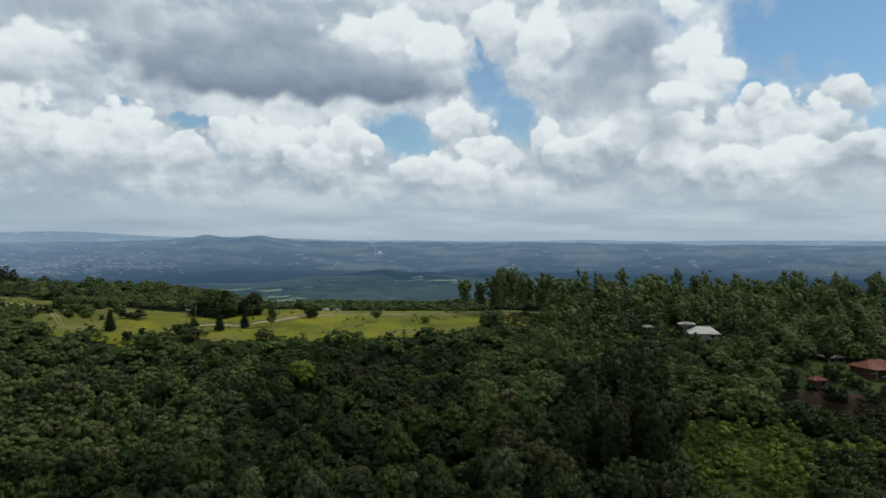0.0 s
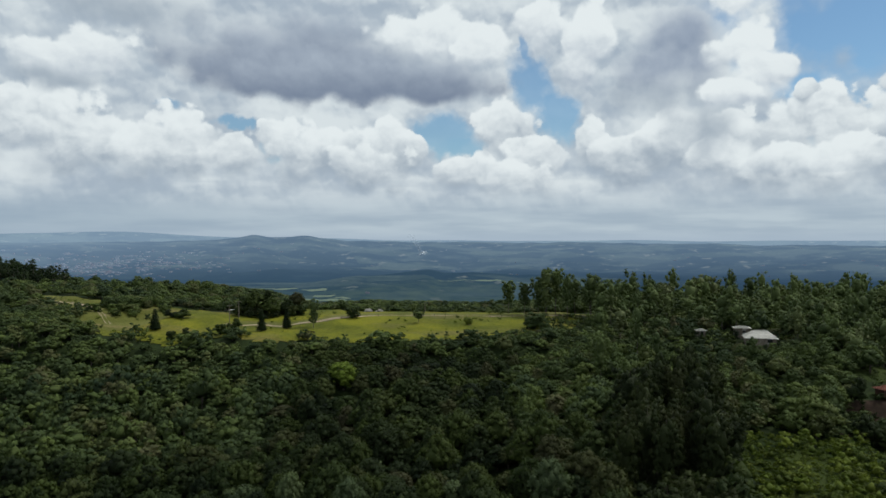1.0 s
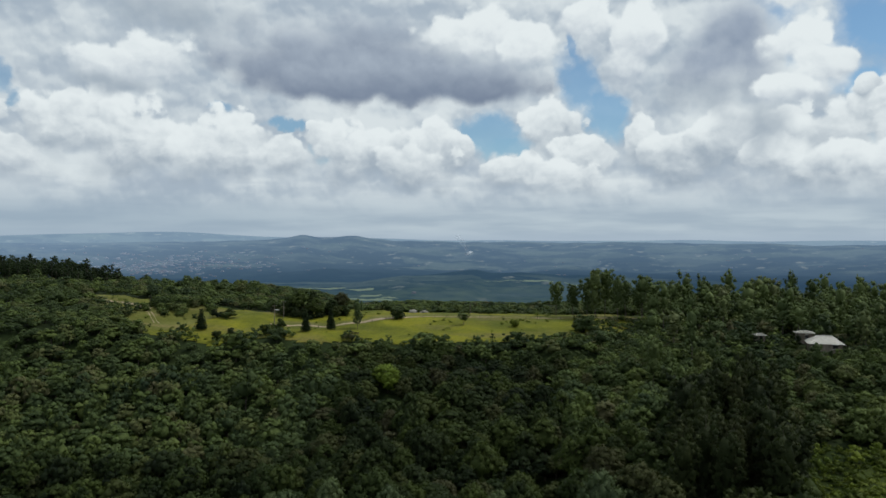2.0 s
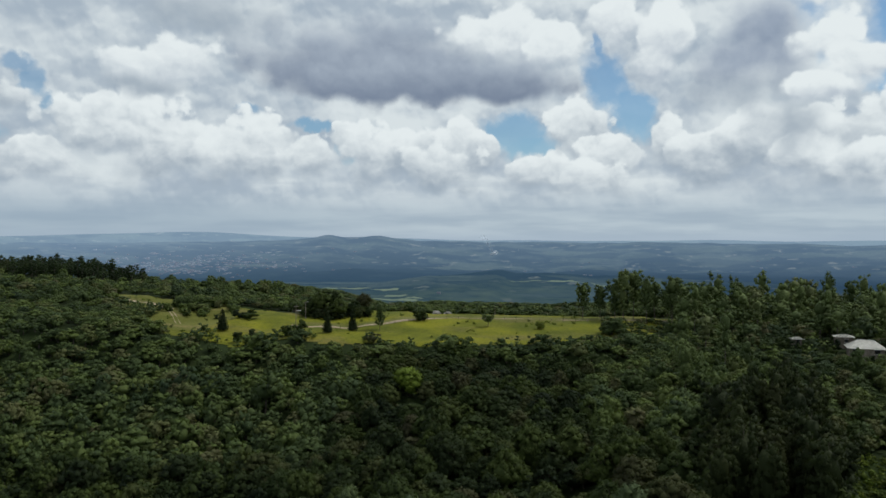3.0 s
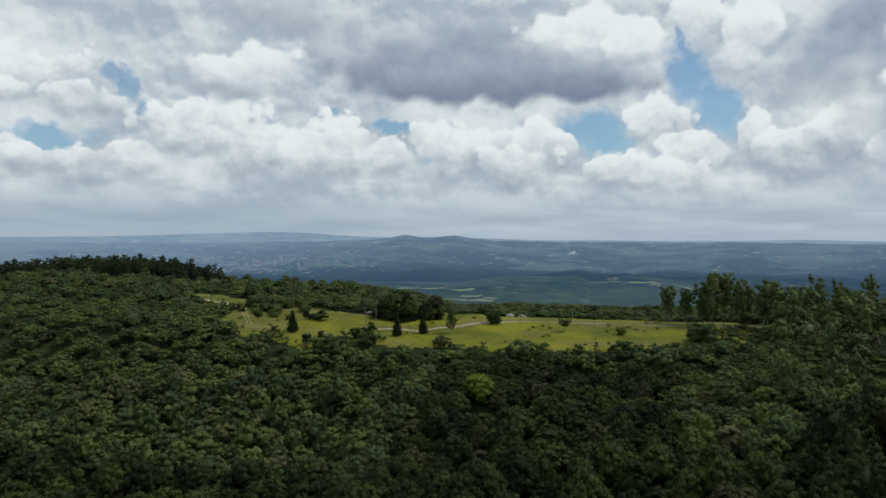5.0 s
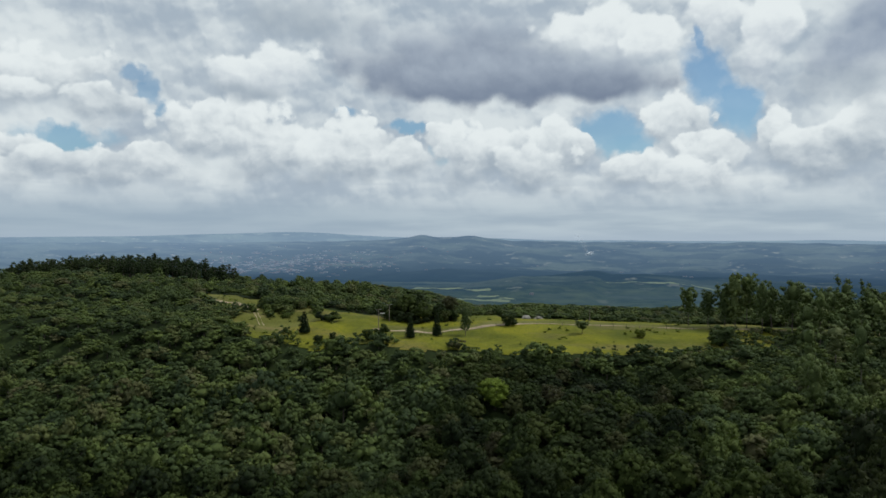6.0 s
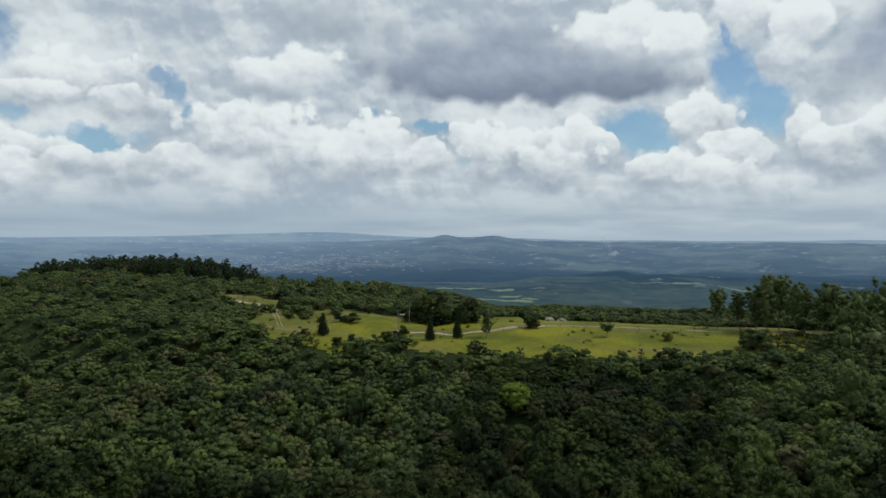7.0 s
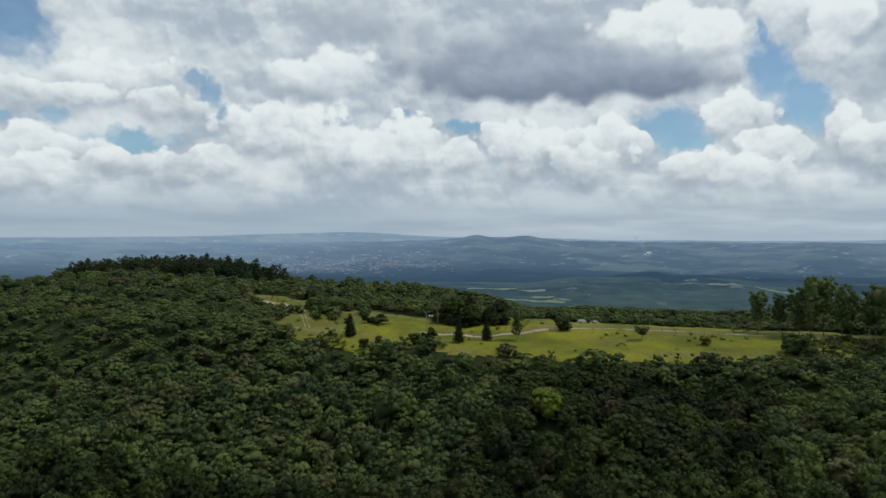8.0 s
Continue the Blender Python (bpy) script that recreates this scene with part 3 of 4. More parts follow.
reach = np.concatenate([[0], np.arange(20, 180, 5.0), np.arange(180, 250, 1.5), np.arange(250, 460, 5.0), np.geomspace(460, 1400, 40), np.linspace(1420, 4200, 100), np.linspace(4225, 4900, 34)])
ga, gr = np.meshgrid(turns, reach)
gx, gy = gr * np.sin(ga), gr * np.cos(ga)
gz = land(gx, gy)
na, nr = len(turns), len(reach)
gi, gj = np.meshgrid(np.arange(na), np.arange(nr - 1))
q00, q01 = gj * na + gi, gj * na + (gi + 1) % na
quads = np.stack([q00, q01, q01 + na, q00 + na], -1).reshape(-1, 4)
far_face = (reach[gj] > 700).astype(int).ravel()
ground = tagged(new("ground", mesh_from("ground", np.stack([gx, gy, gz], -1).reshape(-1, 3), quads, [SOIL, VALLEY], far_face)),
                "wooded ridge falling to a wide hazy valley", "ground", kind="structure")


def sheet(name, inside, x0, x1, y0, y1, step, lift, mat, label):
    """A patch of the ground's surface where inside(x, y) holds, a little above it."""
    xs, ys = np.arange(x0, x1, step), np.arange(y0, y1, step)
    X, Y = np.meshgrid(xs, ys)
    Z = land(X, Y) + lift
    keep = inside(X, Y)
    n = len(xs)
    a, b = np.meshgrid(np.arange(n - 1), np.arange(len(ys) - 1))
    ok = keep[b, a] & keep[b, a + 1] & keep[b + 1, a] & keep[b + 1, a + 1]
    q = (b * n + a)[ok]
    f = np.stack([q, q + 1, q + n + 1, q + n], -1)
    used, f = np.unique(f, return_inverse=True)
    me = mesh_from(name, np.stack([X, Y, Z], -1).reshape(-1, 3)[used], f.reshape(-1, 4), [mat])
    return tagged(new(name, me), label, name.replace("_", " "), kind="structure")


def crest_line(x):
    return 302 + 0.18 * np.clip(-60 - x, 0, 200)


def field_area(x, y):
    """Above nought inside the pasture on the ridge."""
    wob = 2.5 * waves(x, y, 40, 21)
    near = 247 + 7 * smooth((x + 40) / 40) + 6 * smooth((-95 - x) / 50) + 13 * smooth((x - 8) / 14) + wob
    top = crest_line(x) + 8 + (301 + 0.31 * (-108 - x) - crest_line(x) - 8) * smooth((-92 - x) / 14)
    return np.minimum.reduce([y - near, top + wob * 0.5 - y, 34 - x + wob, x + 193 + wob * 0.6 - 0.92 * (308 - y)])


def road_line(x):
    """The dirt road along the back of the pasture."""
    return 296 - 25 * smooth((-38 - x) / 46) + 0.5 * np.sin(x * 0.05)


def rut_line(y):
    return -146.6 - 0.785 * (y - 274.2)


def slope_area(x, y):
    """The open shrubby slope below the house."""
    wob = 3 * waves(x, y, 25, 22)
    return np.minimum.reduce([x - 47 + wob - 0.12 * (y - 120), 176 - 0.25 * (x - 60) + wob - y])


field = sheet("field", lambda x, y: field_area(x, y) > 0, -230, 60, 235, 345, 1.5, 0.12, GRASS, "bright green pasture on the ridge, cropped short")
slope = sheet("grass_slope", lambda x, y: slope_area(x, y) > 0, 30, 200, 60, 190, 2.0, 0.12, ROUGH_GRASS_SHADED, "rough green grass slope below the houses")
road = sheet("dirt_road", lambda x, y: (np.abs(y - road_line(x)) < 2.0 - 1.3 * smooth((x + 62) / 26) + 0.5 * waves(x, y, 14, 23)) & (x > -100) & (x < 75), -101, 77, 262, 302, 0.5, 0.2, EARTH,
             "pale dirt road along the pasture")
rough = sheet("rough_pasture", lambda x, y: (field_area(x, y) > 1) & (x < -128 + 3 * waves(x, y, 14, 40)) & (y > 262), -205, -120, 255, 345, 1.0, 0.15, VERGE,
              "dry olive rough grass at the end of the pasture")
verge = sheet("verge", lambda x, y: (np.abs(y - road_line(x) - 3.5) < 5.4 + 2.2 * waves(x, y, 20, 24)) & (x > -98) & (x < 78), -101, 80, 260, 312, 1.0, 0.16, VERGE,
              "dry pale grass verge beside the road")
path = sheet("footpath", lambda x, y: (np.abs(y - np.interp(x, (-190, -178, -163), (309.5, 307, 296.5))) < 1.3 + 1.2 * waves(x, y, 9, 25)) & (x > -192) & (x < -161), -194, -156, 290, 316, 0.5, 0.2, EARTH,
             "pale worn path along the hill's edge")
for side in (-0.95, 0.95):
    sheet("wheel_track", lambda x, y: (np.abs(x - rut_line(y) - side) < 0.42 + 0.12 * waves(x, y, 9, 26)) & (y > 273) & (y < 297.5), -185, -135, 268, 302, 0.25, 0.2, EARTH,
          "pale wheel track worn into the grass")
bank = sheet("earth_bank", lambda x, y: (np.abs(y - 188 + 0.1 * (x - 100)) < 3.4 + 0.8 * waves(x, y, 15, 27)) & (x > 88) & (x < 150), 86, 152, 176, 200, 1.0, 0.15, RED_EARTH,
             "bare red-brown earth bank below the houses")
yard = sheet("yard", lambda x, y: (np.hypot((x - 122) / 1.4, y - 208) < 17 + 2 * waves(x, y, 15, 28)), 92, 152, 186, 232, 1.5, 0.12, ROUGH_GRASS_SHADED, "mown grass yard round the red-roofed house")
track = sheet("slope_path", lambda x, y: (np.abs(y - (182 - 0.62 * (x - 74))) < 0.7 + 0.4 * waves(x, y, 9, 29)) & (x > 74) & (x < 112), 72, 114, 155, 186, 0.5, 0.22, RED_EARTH,
              "narrow bare path across the grass slope")


def meadow(cx, cy, wx, wy, turn):
    """A distant field on the valley floor."""
    c, s = math.cos(turn), math.sin(turn)
    r = max(wx, wy) * 1.2
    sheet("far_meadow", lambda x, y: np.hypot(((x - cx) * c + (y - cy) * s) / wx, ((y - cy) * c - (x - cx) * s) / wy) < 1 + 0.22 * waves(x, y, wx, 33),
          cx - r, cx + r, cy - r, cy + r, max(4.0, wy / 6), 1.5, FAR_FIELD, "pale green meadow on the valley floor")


for row in ((-418, 1740, 36, 26, 0.1), (-372, 1600, 26, 22, 0.0), (-318, 1575, 20, 16, -0.2), (-430, 1530, 30, 14, 0.0), (-520, 1760, 40, 18, 0.2),
            (-20, 1985, 110, 9, 0.0), (132, 1938, 72, 12, -0.85), (-60, 2900, 40, 40, 0.0), (-351, 1532, 60, 18, 0.1), (-531, 1752, 70, 18, 0.2)):
    meadow(*row)

# ---- the woods ----
def free(x, y):
    """Where woodland trees may stand."""
    if field_area(x, y) > -2.0 or slope_area(x, y) > -2:
        return False
    if 4 < x < 76 and -9 < y - float(road_line(np.array(x))) < 11:
        return False
    if -105 < x < 75 and abs(y - float(road_line(np.array(x)))) < 4.5:
        return False
    if -195 < x < -150 and abs(y - float(np.interp(x, (-190, -178, -163), (309.5, 307, 296.5)))) < 4:
        return False
    if math.hypot(x - 87, y - 240) < 9 or math.hypot(x - 85, y - 250) < 6 or math.hypot(x - 71.8, y - 249) < 5 or math.hypot(x - 122, y - 207) < 14 or math.hypot(x - 100, y - 193) < 8:
        return False
    if math.hypot(x + 43, y - 219) < 5.5 or math.hypot(x + 41, y - 211) < 5:
        return False
    if 96 < x < 190 and 165 < y < 206:
        return False
    return True


def grid(x0, x1, y0, y1, step, seed):
    r = np.random.RandomState(seed)
    for y in np.arange(y0, y1, step * 0.9):
        for x in np.arange(x0, x1, step):
            px, py = x + r.uniform(-0.5, 0.5) * step, y + r.uniform(-0.5, 0.5) * step
            a = math.degrees(math.atan2(px, py - 45))
            if -56 < a < 39 and free(px, py) and math.hypot(px, py) < 640:
                yield px, py, r


near_rows, mid_rows, far_rows, gum_rows, gum_near, pine_rows, edge_rows, side_rows = [], [], [], [], [], [], [], []
for x, y, r in [*grid(-168, 190, 84, 178, 5.6, 31), *grid(-168, 190, 178, 450, 4.7, 33), *grid(-420, -168, 84, 450, 5.4, 32), *grid(-260, 190, 450, 600, 9.0, 35)]:
    dark_stand = (0.165 + r.uniform(0, 0.06)) * y < x < 0.335 * y and 104 < y < 186 and r.uniform() < 0.85
    right = x > 26 and y > 128 and not (58 < x < 96 and 186 < y < 254)
    back = (x > 42 and y > 268 and not (60 < x < 100 and y < 254)) or (x > 97 and y > 212)
    if dark_stand or (back and r.uniform() < 0.36) or (right and r.uniform() < 0.10):
        row = (x, y, (r.uniform(14, 20) if y > 128 else r.uniform(10, 14)) if dark_stand else (r.uniform(9, 15) + (5 if r.uniform() < 0.25 else 0)) * (1 if y < 330 else 0.75), r.uniform(9, 15))
        (gum_near if dark_stand or (y < 215 and x < 85) else gum_rows).append(row)
    elif ((x + 318) / 82) ** 2 + ((y - 392) / 36) ** 2 < r.uniform(0.75, 1.1):
        r.uniform() < 0.92 and pine_rows.append((x, y, r.uniform(7, 12.5) + (2.5 if r.uniform() < 0.15 else 0), r.uniform(11, 17)))
    elif field_area(x, y) > -9 and y < 290:
        if r.uniform() < 0.95:
            high = (r.uniform(2.0, 5.0) + (1.6 if r.uniform() < 0.08 else 0)) * (0.6 if x > 4 else 1.0)
            edge_rows.append((x, y, high, high * r.uniform(1.2, 1.8)))
    else:
        high = (5.5 + 8.0 * r.beta(1.4, 2.4)) * (0.82 if y > 178 else 1.0) + (r.uniform(2, 4) if r.uniform() < 0.06 else 0)
        if y > 296 or x < -205:
            high *= (0.72 if y < 380 else 0.85) * (1.5 if r.uniform() < 0.13 else 1.0)
        if -80 < x < 12 and y > 300:
            high *= 0.6
        if -170 < x <= -80 and y > 300:
            high *= 0.72
        if 56 < x < 100 and y < 256:
            high *= 0.52 if y > 222 else 0.62 if y > 192 else 0.8
        if x > 26:
            high *= 1.1
        if x < -168:
            high = min(high, 11) * 0.78
        if -10 < x < 60 and y > 195:
            high *= 0.86 if y < 234 else 0.66
        if 8 < x < 70 and 226 < y < 290:
            high *= 0.8
        if x < 12 and 222 < y < 290:
            high = min(high, 6.8 - 0.05 * (y - 222))
        if x < -230 and y > 432:
            continue
        high = min(high, 13.0) if y < 450 else 3.5
        row = (x, y, high, min(11.0, high * r.uniform(0.75, 1.25) * (3.4 if y > 450 else 1.75 if high < 5 else 1.3 if high < 8 else 0.92)))
        if x > -10 and y > 178:
            row = (x, y, high, min(row[3], max(6.4, 1.25 * high)))
        (near_rows if -70 < x < 27 and y < 178 else mid_rows if y < 178 and x > -165 else side_rows if y < 240 and x > -165 else far_rows).append(row)

random.Random(4).shuffle(near_rows)
for k, (x, y, high, wide) in enumerate(near_rows[:300]):
    if k % 19 == 7:
        plant("tree", "pale_tree", x, y, high, wide * 0.85, "tree with a pale silvery green crown in the forest", "tree", "pale forest trees", k % 3, k * 1.7)
    else:
        plant("tree", "tree", x, y, high, wide, "dense green broadleaf tree in the forest canopy", "tree", "forest trees", k % 9, k * 1.7)
for k, (x, y, high, wide) in enumerate(gum_near[:150]):
    plant("gum_tree", "dark_gum" if y < 187 else "gum_tree", x, y, high, wide, "tall slender gum tree, its loose crown coloured dark for shade" if y < 187 else
          "tall gum tree with a grey-green crown", "tree", "gum trees", k % 6, k * 1.7)
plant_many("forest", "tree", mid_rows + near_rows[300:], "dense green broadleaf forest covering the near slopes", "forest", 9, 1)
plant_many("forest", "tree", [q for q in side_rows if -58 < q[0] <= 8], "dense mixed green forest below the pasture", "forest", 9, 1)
plant_many("forest", "ridge_tree", [q for q in side_rows if q[0] > 8], "green forest between the pasture and the houses, coloured brighter for sunlight", "forest", 9, 1)
plant_many("forest", "ridge_tree", [q for q in side_rows if q[0] <= -58], "mixed forest on the hillside below the pasture, coloured paler for haze and light", "forest", 9, 2)
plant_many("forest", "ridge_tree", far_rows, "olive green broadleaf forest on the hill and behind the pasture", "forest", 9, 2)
plant_many("gum_wood", "gum_tree", gum_rows + gum_near[150:], "stand of tall dark gum trees", "forest", 6, 2)
plant_many("pine_wood", "pine_tree", [q for q in pine_rows if q[0] > -298], "dark pine wood at the end of the hilltop", "forest", 5, 2)
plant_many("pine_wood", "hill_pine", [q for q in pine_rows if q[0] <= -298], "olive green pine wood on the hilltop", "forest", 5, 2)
plant_many("thicket", "ridge_bush", edge_rows, "low green thicket along the pasture's edge", "bushes", 5, 1)
filler = [(rng.uniform(-70, 100), rng.uniform(172, 262), rng.uniform(1.6, 3.6)) for k in range(1500)]
plant_many("undergrowth", "ridge_bush", [(x, y, h, h * rng.uniform(1.3, 1.9)) for x, y, h in filler if free(x, y)], "green undergrowth filling the gaps between forest trees", "bushes", 5, 2)
slope_rows = []
for x, y, r in ((a, b, random.Random(int(a * 91 + b * 17))) for a in np.arange(40, 120, 1.25) for b in np.arange(114, 182, 1.25)):
    x, y = x + r.uniform(-1, 1), y + r.uniform(-1, 1)
    if slope_area(x, y) > 0 and (y > 152 or x < 0.52 * y) and r.random() < 0.72 + 0.25 * waves(x, y, 16, 44) and abs(y - (182 - 0.62 * (x - 74))) > 1.6:
        high = r.uniform(0.5, 1.5) if r.random() < 0.9 else r.uniform(1.6, 4.0)
        slope_rows.append((x, y, high, high * r.uniform(1.1, 1.6)))
plant_many("slope_shrubs", "shrub", slope_rows, "bright green shrubs and tall weeds on the open slope", "shrubs", 5, 2)

# ---- single trees in and round the pasture ----
CONE = "dark cone-shaped conifer at the pasture's edge"
plant("lime_tree", "lime_tree", -43, 219, 10.5, 14, "tree with a bright yellow-green crown among darker ones", "tree")
for x, y, high, wide in ((-123, 264, 8.6, 9.5), (-73.5, 265, 8.4, 8), (-81, 259, 8.2, 8)):
    plant("conifer", "conifer", x, y, high, wide, CONE, "tree", "field conifers", int(high) % 3, x)
for x, y, high, wide in ((-90, 256, 5.2, 5), (-94, 254, 4.4, 4.5), (-105, 252, 3.8, 5), (-111, 251, 4.2, 3.8)):
    plant("tree", "bush", x, y, high, wide, "small dark round tree at the pasture's edge", "tree", "field trees", int(wide) % 4, x)
plant("bush", "bush", -53, 287, 5.0, 6.2, "round dark green bush standing alone in the pasture", "bush")
plant("bush", "bush", -119, 279, 4.0, 6.5, "low green bushes in the pasture", "bush", "pasture bushes", 1)
plant("bush", "bush", -124, 280, 3.4, 5.5, "low green bushes in the pasture", "bush", "pasture bushes", 1, 2.0)
plant("shrub", "shrub", -7, 277, 3.2, 3.8, "pale thin shrub in the pasture", "bush")
plant("gum_tree", "gum_tree", -64.5, 269, 11.5, 9, "thin tree with a bare stem beside the road", "tree", "", 3)
plant("gum_tree", "gum_tree", -26, 279, 5.0, 9, "small thin tree in the pasture", "tree", "", 4)
for k, (x, y, high, wide) in enumerate(((-96, 296, 11, 11), (-90, 299, 12, 9), (-87, 293, 9, 10), (-101, 302, 9, 11), (-82, 297, 8, 9), (-80, 303, 9.5, 8))):
    plant("tree", "tree", x, y, high, wide, "dark leafy tree in the clump beside the road", "tree", "clump beside the road", k % 5, k * 2.1)
for k, (x, y, high, wide) in enumerate(((9, 303, 14.5, 12), (15.5, 301, 13.5, 12), (21, 299, 16, 13), (24, 296, 20, 15), (28, 299, 19.5, 15), (32, 291, 18.5, 13), (36, 300, 15, 14),
                                        (41, 291, 18, 15), (46, 299, 15, 15), (52, 292, 16, 14), (58, 300, 14, 15), (65, 293, 16, 15), (72, 302, 14, 15))):
    plant("gum_tree", "gum_tree", x, y, high, wide, "tall grey-green gum tree at the end of the pasture", "tree", "pasture gum trees", k % 6, k * 1.3)
plant("tree", "ridge_bush", 18, 271, 7.0, 9.5, "large dark bush-like tree at the pasture's corner", "tree", "", 2)
for k, (x, y, high, wide) in enumerate(((109, 199, 6, 6), (113, 196, 4, 5), (119, 191, 3.4, 3.6), (104, 188, 4.5, 5), (92, 190, 7, 6), (126, 196, 2.6, 3), (83.5, 236, 2.6, 3.4), (88, 234.5, 3.0, 4), (92.5, 236, 3.6, 4), (79, 243, 3.6, 4), (81, 245.5, 4.0, 4), (70, 245.5, 3.4, 3.6), (74, 246, 3.8, 4), (66.5, 246.5, 4.2, 4.6), (71.5, 244, 3.2, 4))):
    plant("tree", "bush", x, y, high, wide, "round dark garden tree between the houses", "tree", "garden trees", k % 3, k * 1.1)
hedge_rows = []
for x in np.arange(88, 150, 2.2):
    for y in np.arange(166, 186, 2.2):
        px, py = x + rng.uniform(-1, 1), y + rng.uniform(-1, 1)
        if abs(py - 177 + 0.1 * (px - 100)) < 8 and py > 184 - 0.62 * (px - 74) + 2:
            hedge_rows.append((px, py, rng.uniform(2.2, 3.6), rng.uniform(2.6, 3.8)))
plant_many("crop", "bush", hedge_rows, "tall dark green crop below the earth bank", "crop", 5, 2)
shade_rows = [(x + rng.uniform(-1.5, 1.5), y + rng.uniform(-1.5, 1.5), rng.uniform(2.5, 5.5), rng.uniform(4, 7)) for x in np.arange(58, 122, 3.4)
              for y in np.arange(104, 152, 3.4) if x > 0.53 * y]
plant_many("thicket", "bush", shade_rows, "dark thicket at the foot of the open slope", "bushes", 5, 1)
dry = [(x + rng.uniform(-2, 2), 189 - 0.1 * (x - 100) + rng.uniform(-4, 4), rng.uniform(0.8, 2.8), rng.uniform(1.4, 3.2)) for x in np.arange(86, 148, 0.8)]
plant_many("bank_scrub", "bush", dry, "low dark scrub on the earth bank", "shrubs", 5, 2)
lawn = [(rng.uniform(96, 142), rng.uniform(192, 224), rng.uniform(0.4, 1.6)) for k in range(160)]
plant_many("yard_shrubs", "ridge_bush", [(x, y, h, h * rng.uniform(1.1, 1.8)) for x, y, h in lawn if math.hypot(x - 125.5, y - 206) > 9 and math.hypot(x - 101, y - 192) > 4],
           "scattered weeds and low shrubs on the yard grass", "shrubs", 5, 2)
under = [(rng.uniform(16, 66), rng.uniform(264, 293)) for k in range(150)]
plant_many("undergrowth", "ridge_bush", [(x, y, rng.uniform(0.8, 2.6), rng.uniform(1.6, 4.2)) for x, y in under if abs(y - float(road_line(np.array(x)))) > 3.5],
           "scattered low bushes under the gum trees", "bushes", 5, 2)
skirt = [(rng.uniform(-104, -76), rng.uniform(288, 306)) for k in range(60)]
plant_many("undergrowth", "bush", [(x, y, rng.uniform(2, 5), rng.uniform(3, 6)) for x, y in skirt if math.hypot(x + 90, (y - 298) * 1.5) < 14 and abs(y - float(road_line(np.array(x)))) > 5],
           "dark bushes at the foot of the clump beside the road", "bushes", 5, 1)
# loose scrub in the pasture: a patch between its two halves, a fringe along its lower edge, and scattered tufts
patch_rows = [(x, y, h, h * rng.uniform(1.0, 1.5)) for x, y, h in ((rng.uniform(-170, -124), rng.uniform(284, 320), rng.uniform(1.6, 5.5)) for k in range(150))
              if float(rut_line(y)) + 5 < x < -126 - 0.43 * (y - 280) and rng.uniform() < 0.4 + 0.02 * (y - 284)]
patch_rows += [(x, y, h, w) for x, y, h, w in ((rng.uniform(-200, -150), rng.uniform(262, 290), rng.uniform(2, 4.5), rng.uniform(3, 5)) for k in range(90)) if field_area(x, y) > -6 and x < -158]
plant_many("scrub_patch", "ridge_bush", patch_rows, "patch of dark green scrub between two parts of the pasture", "bushes", 5, 1)
fringe = []
for k in range(430):
    x, y = rng.uniform(-160, 14), rng.uniform(244, 268)
    f = float(field_area(x, y))
    if -1 < f < 9 and rng.uniform() < math.exp(-max(f, 0) / 3.0) * (0.3 + 0.7 * (waves(x, y, 18, 41) > 0)):
        h = rng.uniform(1.2, 4.5)
        fringe.append((x, y, h, h * rng.uniform(0.9, 1.4)))
plant_many("fringe", "ridge_bush", fringe, "ragged fringe of bushes along the pasture's lower edge", "bushes", 5, 2)
tufts = []
for k in range(600):
    x, y = rng.uniform(-195, 12), rng.uniform(250, 320)
    if field_area(x, y) > 1 and abs(y - float(road_line(np.array(x)))) > 3 and waves(x, y, 30, 42) + 0.4 * (x < -128) > rng.uniform(-0.4, 1.6):
        h = rng.uniform(0.35, 1.1)
        tufts.append((x, y, h, h * rng.uniform(1.2, 2.2)))
plant_many("tufts", "shrub", tufts, "scattered tufts of coarse grass and weeds in the pasture", "grass", 5, 2)

# ---- houses, fences, posts and small things ----
def box(bm, x0, x1, y0, y1, z0, z1):
    vs = [bm.verts.new((x, y, z)) for x in (x0, x1) for y in (y0, y1) for z in (z0, z1)]
    for q in ((0, 1, 3, 2), (4, 6, 7, 5), (0, 4, 5, 1), (2, 3, 7, 6), (0, 2, 6, 4), (1, 5, 7, 3)):
        bm.faces.new([vs[k] for k in q])
    return bm


def slab(name, size, mat, parent, label=""):
    return part(name, bm_mesh(name, box(bmesh.new(), *size), mat), parent, label)


def hip_roof(w, d, base, rise_by, over, ridge, rows=9):
    """A hipped roof whose tile courses step up to the ridge, with thickness at the eaves."""
    bm = bmesh.new()
    last = None
    for k in range(rows + 1):
        f = k / rows
        hx, hy = (w / 2 + over) * (1 - f) + ridge * f, (d / 2 + over) * (1 - f) + 0.06 * f
        for lip in (0.0, 0.07):
            z = base + rise_by * f + lip
            ring = [bm.verts.new(p) for p in ((-hx, -hy, z), (hx, -hy, z), (hx, hy, z), (-hx, hy, z))]
            if last:
                for j in range(4):
                    bm.faces.new((last[j], last[(j + 1) % 4], ring[(j + 1) % 4], ring[j]))
            else:
                bm.faces.new(ring[::-1])
            last = ring
    bm.faces.new(last)
    return bm


